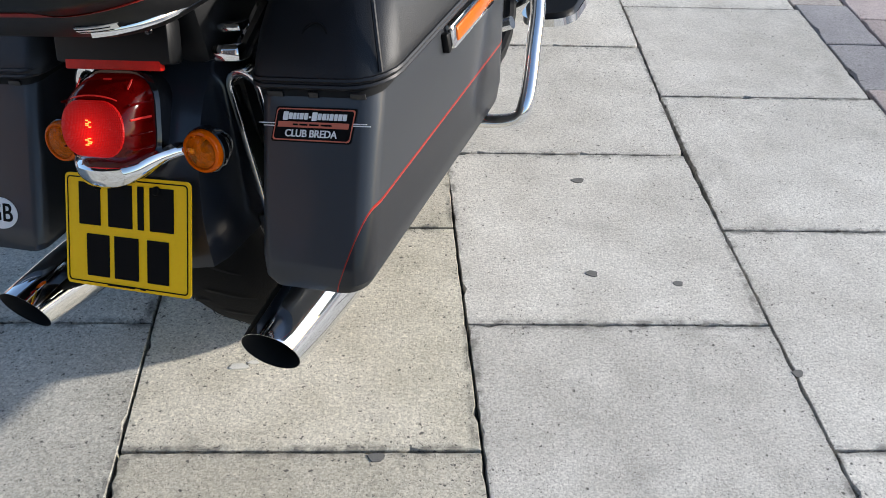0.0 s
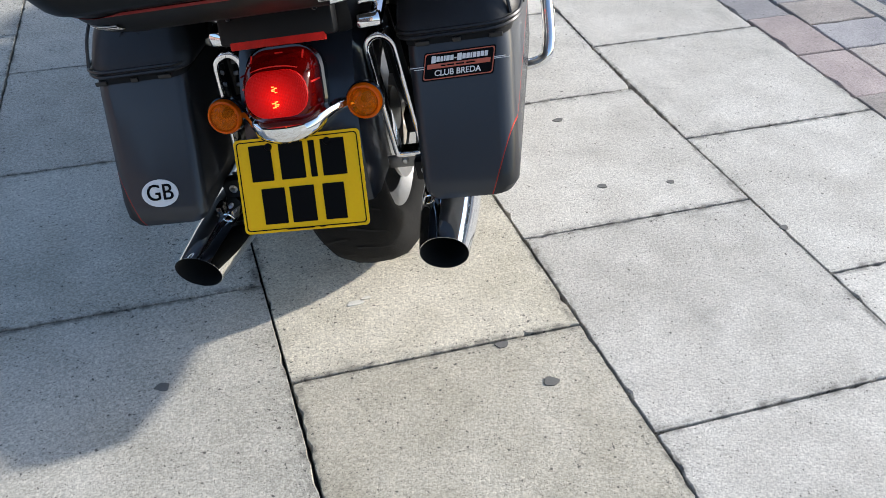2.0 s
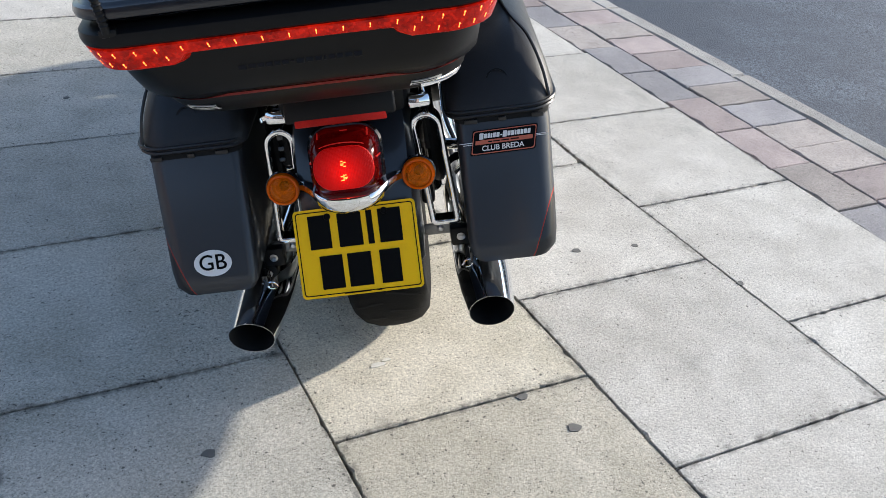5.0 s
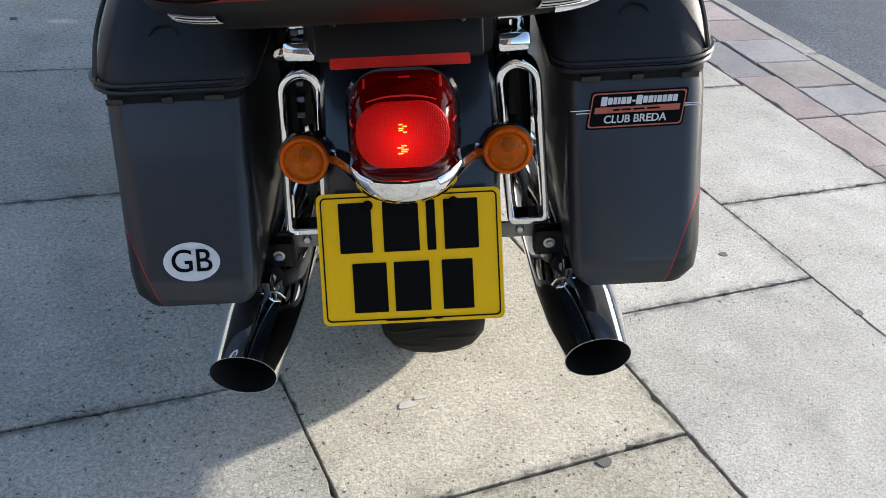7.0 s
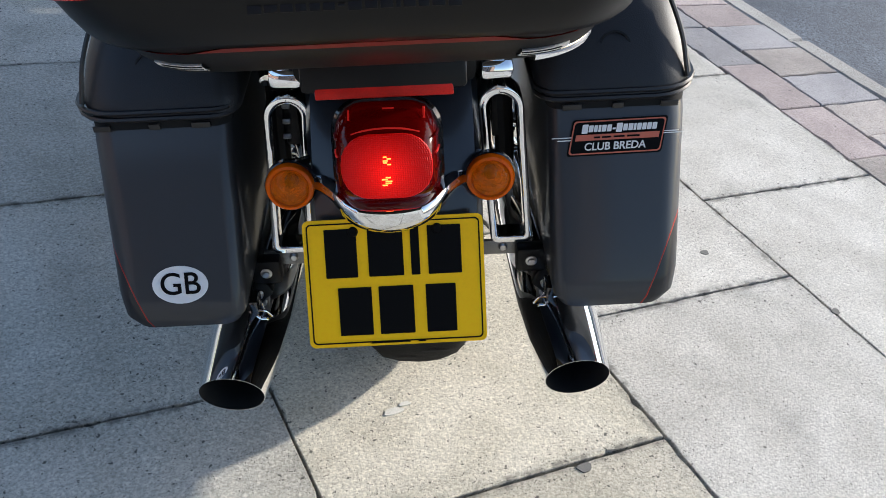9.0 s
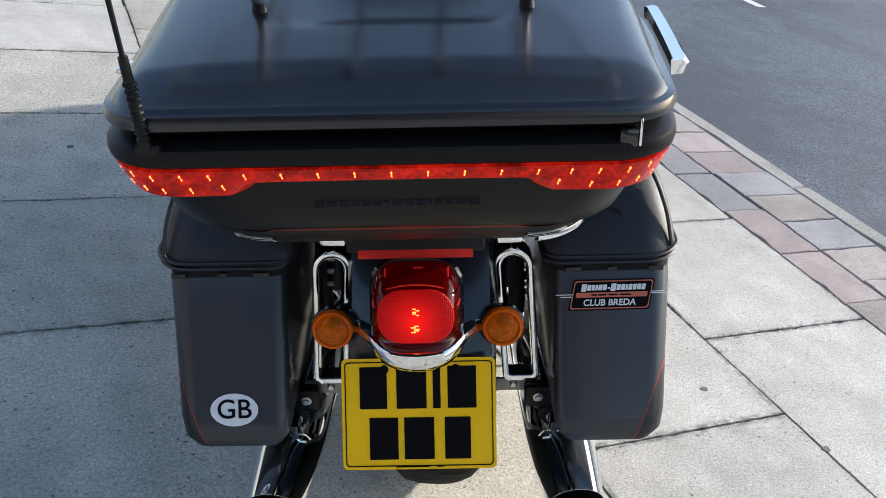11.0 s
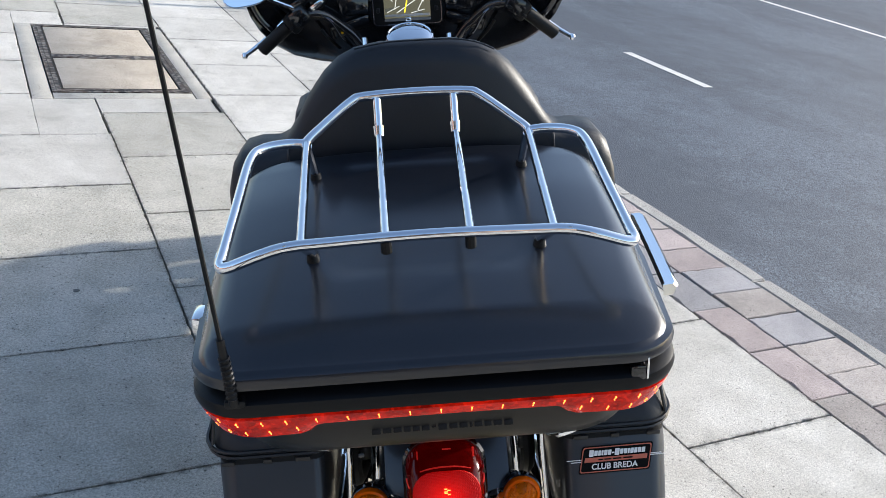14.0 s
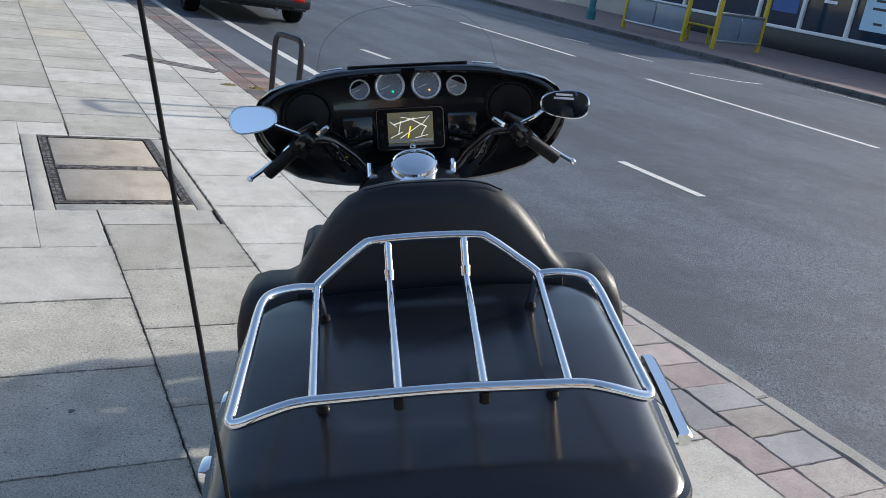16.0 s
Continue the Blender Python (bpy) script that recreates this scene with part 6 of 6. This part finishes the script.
# ---- pieces of the pavement: slabs, pavers, kerb stones ----
def slab_mesh(w, l, h, wear, seed, name, edge=0.004, n=6):
    """A slab with slightly uneven, worn edges, its top at z = 0 and its middle at the origin."""
    rnd = random.Random(seed)
    loop = []
    for (xa, ya), (xb, yb) in (((-w / 2, -l / 2), (w / 2, -l / 2)), ((w / 2, -l / 2), (w / 2, l / 2)), ((w / 2, l / 2), (-w / 2, l / 2)), ((-w / 2, l / 2), (-w / 2, -l / 2))):
        for k in range(n):
            u = k / n
            loop.append(((xa + (xb - xa) * u), (ya + (yb - ya) * u)))
    def inward(p, d):
        return (p[0] - math.copysign(min(d, abs(p[0])), p[0]) * (abs(p[0]) > w / 2 - 1e-6), p[1] - math.copysign(min(d, abs(p[1])), p[1]) * (abs(p[1]) > l / 2 - 1e-6))
    chip = [rnd.uniform(0, wear) ** 1.0 + (rnd.uniform(0, 3.4 * wear) if rnd.random() < 0.16 else 0) + (rnd.uniform(2, 7) * wear if rnd.random() < 0.035 else 0) for _ in loop]
    low = [Vector((*inward(p, 0.0), -h)) for p in loop]
    mid = [Vector((*inward(p, c * 0.6), -edge - c * 0.8)) for p, c in zip(loop, chip)]
    top = [Vector((*inward(p, c + edge), 0.0)) for p, c in zip(loop, chip)]
    me = bpy.data.meshes.new(name)
    vs = low + mid + top
    m = len(loop)
    fs = [(i, (i + 1) % m, m + (i + 1) % m, m + i) for i in range(m)] + [(m + i, m + (i + 1) % m, 2 * m + (i + 1) % m, 2 * m + i) for i in range(m)] + [tuple(range(2 * m, 3 * m))]
    me.from_pydata([tuple(v) for v in vs], [], fs)
    me.update()
    return me


slabs = [slab_mesh(0.5955, 0.5955, 0.05, 0.0011, k, "slab", 0.0008, 30) for k in range(7)]
warm_slabs, aged_slabs = [], []
for me in slabs:
    warm_slabs.append(me.copy())
    warm_slabs[-1].materials.append(M_SLAB_WARM)
    aged_slabs.append(me.copy())
    aged_slabs[-1].materials.append(M_SLAB_AGED)
    me.materials.append(M_SLAB)
rnd = random.Random(4)


def stray(x, y):
    """Where a corner of the regular grid really lies: the joints wander by a centimetre or two."""
    side = 0.010 - 0.040 * (max(y, -0.6) - 0.3) if y < 0.9 else -0.014 + 0.020 * min(1.0, (y - 0.9) / 1.5)
    on = 0.016 * min(1.0, max(0.0, (y + 0.3) / 1.2)) * min(1.0, max(0.0, (2.8 - y) / 1.4))
    return x + side * min(1.0, max(0.0, (1.5 - x) / 0.9)), y + on


def bent_slab(me, x, y, wx, turned):
    """A slab of its own, fitted between the wandering joints round (x, y); returns it and its middle."""
    corner = [[Vector((*stray(x + i * wx * 0.3, y + j * 0.3), 0)) for i in (-1, 1)] for j in (-1, 1)]
    mid = (corner[0][0] + corner[0][1] + corner[1][0] + corner[1][1]) / 4
    own = me.copy()
    for v in own.vertices:
        u, w = (v.co.x * turned / 0.6 + 0.5), (v.co.y * turned / 0.6 + 0.5)
        p = corner[0][0].lerp(corner[0][1], u).lerp(corner[1][0].lerp(corner[1][1], u), w) - mid
        v.co = (p.x, p.y, v.co.z)
    return own, mid


far = bmesh.new()
for c in range(-15, 2):
    x = 0.6 * c + 0.3
    off = 0.3 if c % 2 == 0 else 0.0
    for r in range(-12, 60):
        y = 0.6 * r + off + 0.3
        over = (x - 0.29 < -0.11 + 0.09 and x + 0.29 > -0.895 and y - 0.29 < 5.35 and y + 0.29 > 3.83)
        wx = 1.0
        cx = x
        if c == 1:
            wx = (0.593 + drift(y)) / 0.593
            cx = x + drift(y) / 2
        near = -1.9 < x < 1.2 and -2.6 < y < 16.5
        z = rnd.uniform(-0.0010, 0.0006)
        if over:
            # cut round the service cover
            for xa, xb, ya, yb in ((x - 0.2965, min(x + 0.2965, -0.897), y - 0.2965, y + 0.2965), (max(x - 0.2965, -0.02), x + 0.2965, y - 0.2965, y + 0.2965),
                                   (max(x - 0.2965, -0.897), min(x + 0.2965, -0.02), y - 0.2965, min(y + 0.2965, 3.823)), (max(x - 0.2965, -0.897), min(x + 0.2965, -0.02), max(y - 0.2965, 5.36), y + 0.2965)):
                if xb - xa > 0.03 and yb - ya > 0.03:
                    me = slab_mesh(xb - xa, yb - ya, 0.05, 0.0012, c * 100 + r, "slab", 0.0010, 10)
                    me.materials.append(M_SLAB)
                    ob = new("slab", me)
                    ob.parent = pavement
                    ob.location = ((xa + xb) / 2, (ya + yb) / 2, z)
            continue
        if near:
            buff = (c == -1 and -0.7 < y < 1.0) or rnd.random() < 0.07
            buff = buff and c < 0
            aged = c < 0 and not buff and ((c in (-2, -3) and y < 1.3) or rnd.random() < (0.20 if y < 1.4 else 0.88))
            me = (warm_slabs if buff else aged_slabs if aged else slabs)[rnd.randrange(7)]
            tilt = (rnd.uniform(-0.12, 0.12), rnd.uniform(-0.12, 0.12))
            if y < 3.4:
                me, mid = bent_slab(me, cx, y, wx, rnd.choice((-1, 1)))
                ob = new("slab", me)
                ob.matrix_basis = pose(mid.x, mid.y, z, *tilt, 0)
            else:
                ob = new("slab", me)
                ob.matrix_basis = pose(cx + stray(cx, y)[0] - cx, y, z, *tilt, rnd.choice((0, 180)) + rnd.uniform(-0.15, 0.15)) @ Matrix.Diagonal((wx, 1, 1, 1))
            ob.parent = pavement
        else:
            box((0.593 * wx, 0.593, 0.05), (cx, y, z - 0.025), 0, bm=far)
more = part("far_slab", far, M_SLAB_FAR, pavement, "", 0)
more["kind"] = "stuff"

inner_mesh = slab_mesh(0.178, 0.286, 0.05, 0.002, 31, "paver", 0.002, 6)
outer_mesh = slab_mesh(0.270, 0.1865, 0.05, 0.002, 32, "paver", 0.002, 6)
kerb_mesh = slab_mesh(0.092, 0.906, 0.18, 0.003, 33, "kerb_stone", 0.006, 6)
kerb_mesh.materials.append(M_KERB)
pale_kerb = slab_mesh(0.110, 0.906, 0.18, 0.003, 34, "kerb_stone", 0.006, 6)
pale_kerb.materials.append(M_KERB_PALE)
paver_sets = {}
for base_me in (inner_mesh, outer_mesh):
    for mm in (M_PINK, M_BLUE, M_BUFF, M_GREYDARK, M_RUSTY):
        me = base_me.copy()
        me.materials.append(mm)
        paver_sets[base_me.name, mm.name] = me
strip = part("paver_strip", loft([[Vector((1.195 + drift(y), y, z)) for z in (-0.012, -0.25)] + [Vector((1.665 + drift(y), y, z)) for z in (-0.25, -0.012)] for y in (-40, 1, 90)]), M_BED, None, "strip of pink and grey pavers along the kerb", 0)
tagged(strip, category="paver strip", kind="structure")


def lay_paver(me, x, y):
    q = rnd.random()
    mm = M_PINK if q < 0.52 else (M_BLUE if q < 0.78 else M_BUFF)
    # Pavers beyond 6.2 m are laid in darker tones.
    if y > 6.2:
        mm = (M_RUSTY if q < 0.55 else M_GREYDARK) if y < 8.4 else (M_RUSTY if q < 0.12 else M_GREYDARK)
    ob = new("paver", paver_sets[me.name, mm.name])
    ob.parent = strip
    ob.matrix_basis = pose(x + drift(y), y, rnd.uniform(-0.003, 0.002), 0, 0, rnd.choice((0, 180)) + rnd.uniform(-0.4, 0.4))


for k in range(-10, 54):
    lay_paver(inner_mesh, 1.292, 0.835 + 0.291 * k)
for k in range(-16, 82):
    lay_paver(outer_mesh, 1.524, 0.890 + 0.191 * k)
rest_pink, rest_grey, rest_rusty, rest_dark = bmesh.new(), bmesh.new(), bmesh.new(), bmesh.new()
for k in list(range(-90, -10)) + list(range(54, 190)):
    y = 0.835 + 0.291 * k
    box((0.176, 0.284, 0.05), (1.292 + drift(y), y, -0.025), 0, bm=(rest_pink if k % 3 else rest_grey) if k < 0 else (rest_dark if k % 3 else rest_rusty))
for k in list(range(-138, -16)) + list(range(82, 290)):
    y = 0.890 + 0.191 * k
    box((0.268, 0.184, 0.05), (1.524 + drift(y), y, -0.025), 0, bm=(rest_grey if k % 4 == 1 else rest_pink) if k < 0 else (rest_rusty if k % 4 == 1 else rest_dark))
for bm, mm in ((rest_pink, M_PINK), (rest_grey, M_BLUE), (rest_rusty, M_RUSTY), (rest_dark, M_GREYDARK)):
    part("far_paver", bm, mm, strip, "", 0)["kind"] = "stuff"
kerb = part("kerb", loft([[Vector((1.667 + drift(y), y, z)) for z in (-0.03, -0.25)] + [Vector((1.758 + drift(y), y, z)) for z in (-0.25, -0.03)] for y in (-40, 1, 90)]), M_BED, None, "pale concrete kerb between the pavers and the road", 0)
tagged(kerb, category="kerb", kind="structure")
for k in range(-28, 60):
    y = 0.97 + 0.912 * k
    ob = new("kerb_stone", pale_kerb if y > 6 else kerb_mesh)
    ob.parent = kerb
    ob.matrix_basis = pose(1.714 + drift(y), y, rnd.uniform(-0.002, 0.002), 0, 0, (0.5 if y > 1 else 0) + 0.5)
far_kerb = part("far_kerb", box((0.12, 130, 0.26), (15.07, 25, -0.15), 0.0), M_BED, None, "worn dirty concrete kerb across the road", 0)
tagged(far_kerb, category="kerb", kind="structure")

old_stone = slab_mesh(0.15, 0.895, 0.20, 0.012, 77, "kerb_stone", 0.02, 6)
old_stone.materials.append(M_OLDKERB)
for k in range(34):
    ob = new("kerb_stone", old_stone)
    ob.parent = far_kerb
    ob.matrix_basis = pose(15.06, 4.0 + 0.905 * k, 0.022 + rnd.uniform(-0.008, 0.006), 0, rnd.uniform(-1, 1), rnd.choice((0, 180)) + rnd.uniform(-0.5, 0.5))
# A darker strip of road beside the far kerb.
channel = sheet("gutter", 14.62, 14.98, -40, 90, -0.093, mat("gutter_dark", (0.045, 0.047, 0.05), 0.85, vary=0.5, scale=2.5, bump=0.003, bump_scale=60), "dark gutter strip along the far kerb", "gutter", 0.02)

# a row of dark setts set across the slabs
drain = part("sett_row", box((1.0, 0.215, 0.02), (0.645, 8.51, -0.009), 0, (0, 0, -38)), M_BED, None, "row of dark setts crossing the pavement slabs", 0)
tagged(drain, category="setts", kind="structure")
sett = slab_mesh(0.115, 0.205, 0.03, 0.004, 51, "sett", 0.004, 3)
sett.materials.append(M_GREYDARK)
for k in range(8):
    ob = new("sett", sett)
    ob.parent = drain
    ob.matrix_basis = pose(0.645, 8.51, 0.003, 0, 0, -38) @ pose(-0.43 + 0.123 * k, rnd.uniform(-0.004, 0.004), 0, rnd.uniform(-1, 1), rnd.uniform(-1, 1), rnd.uniform(-2, 2))


# gum spots and scuffs on the slabs
for x, y, w, l, mm in ((-0.098, -0.129, 0.030, 0.022, M_STAIN), (-0.155, -0.009, 0.026, 0.02, M_STAIN), (0.28, 0.46, 0.024, 0.02, M_STAIN), (0.455, 0.43, 0.02, 0.018, M_STAIN), (0.30, 0.80, 0.03, 0.02, M_STAIN), (-0.81, 0.06, 0.026, 0.022, M_STAIN), (-0.9, 1.85, 0.02, 0.02, M_STAIN), (0.62, 0.18, 0.02, 0.02, M_STAIN), (-0.411, 0.195, 0.034, 0.016, M_PALE), (-0.385, 0.205, 0.02, 0.01, M_PALE)):
    bm = bmesh.new()
    ring = [Vector((x + w / 2 * math.cos(a) * (1 + 0.2 * math.sin(3 * a + x * 40)), y + l / 2 * math.sin(a) * (1 + 0.15 * math.cos(2 * a + y * 30)), 0)) for a in (2 * math.pi * k / 18 for k in range(18))]
    loft([[p + Vector((0, 0, -0.003)) for p in ring], [p + Vector((0, 0, 0.0013)) for p in ring]], bm=bm)
    tagged(part("gum_spot", bm, mm, None, "flattened dark chewing-gum spot on a slab"), category="stain", group="gum spots")

# yellowed moss in the joint between the slabs and the pavers
M_MOSS = mat("yellowed_moss", (0.23, 0.20, 0.06), 0.9, vary=0.5, scale=60, bump=0.004, bump_scale=120)
for x, y, n in ((0.985, 7.54, 60), (1.23, 7.44, 70)):
    bm = bmesh.new()
    for k in range(n):
        a, d = rnd.uniform(0, 6.28), rnd.random() ** 0.7
        p = Vector((x + 0.085 * d * math.cos(a), y + 0.035 * d * math.sin(a), 0.0))
        h, w, lean = rnd.uniform(0.010, 0.026) * (1.1 - 0.6 * d), rnd.uniform(0.004, 0.009), Vector((rnd.uniform(-0.012, 0.012), rnd.uniform(-0.012, 0.012), 0))
        loft([[p + Vector((w * math.cos(q), w * math.sin(q), -0.004)) for q in (0, 2.1, 4.2)], [p + lean + Vector((0.35 * w * math.cos(q), 0.35 * w * math.sin(q), h)) for q in (0, 2.1, 4.2)]], bm=bm)
    tagged(part("moss_tuft", bm, M_MOSS, None, "yellowed moss tuft between the slabs and pavers"), category="moss", group="moss tufts")
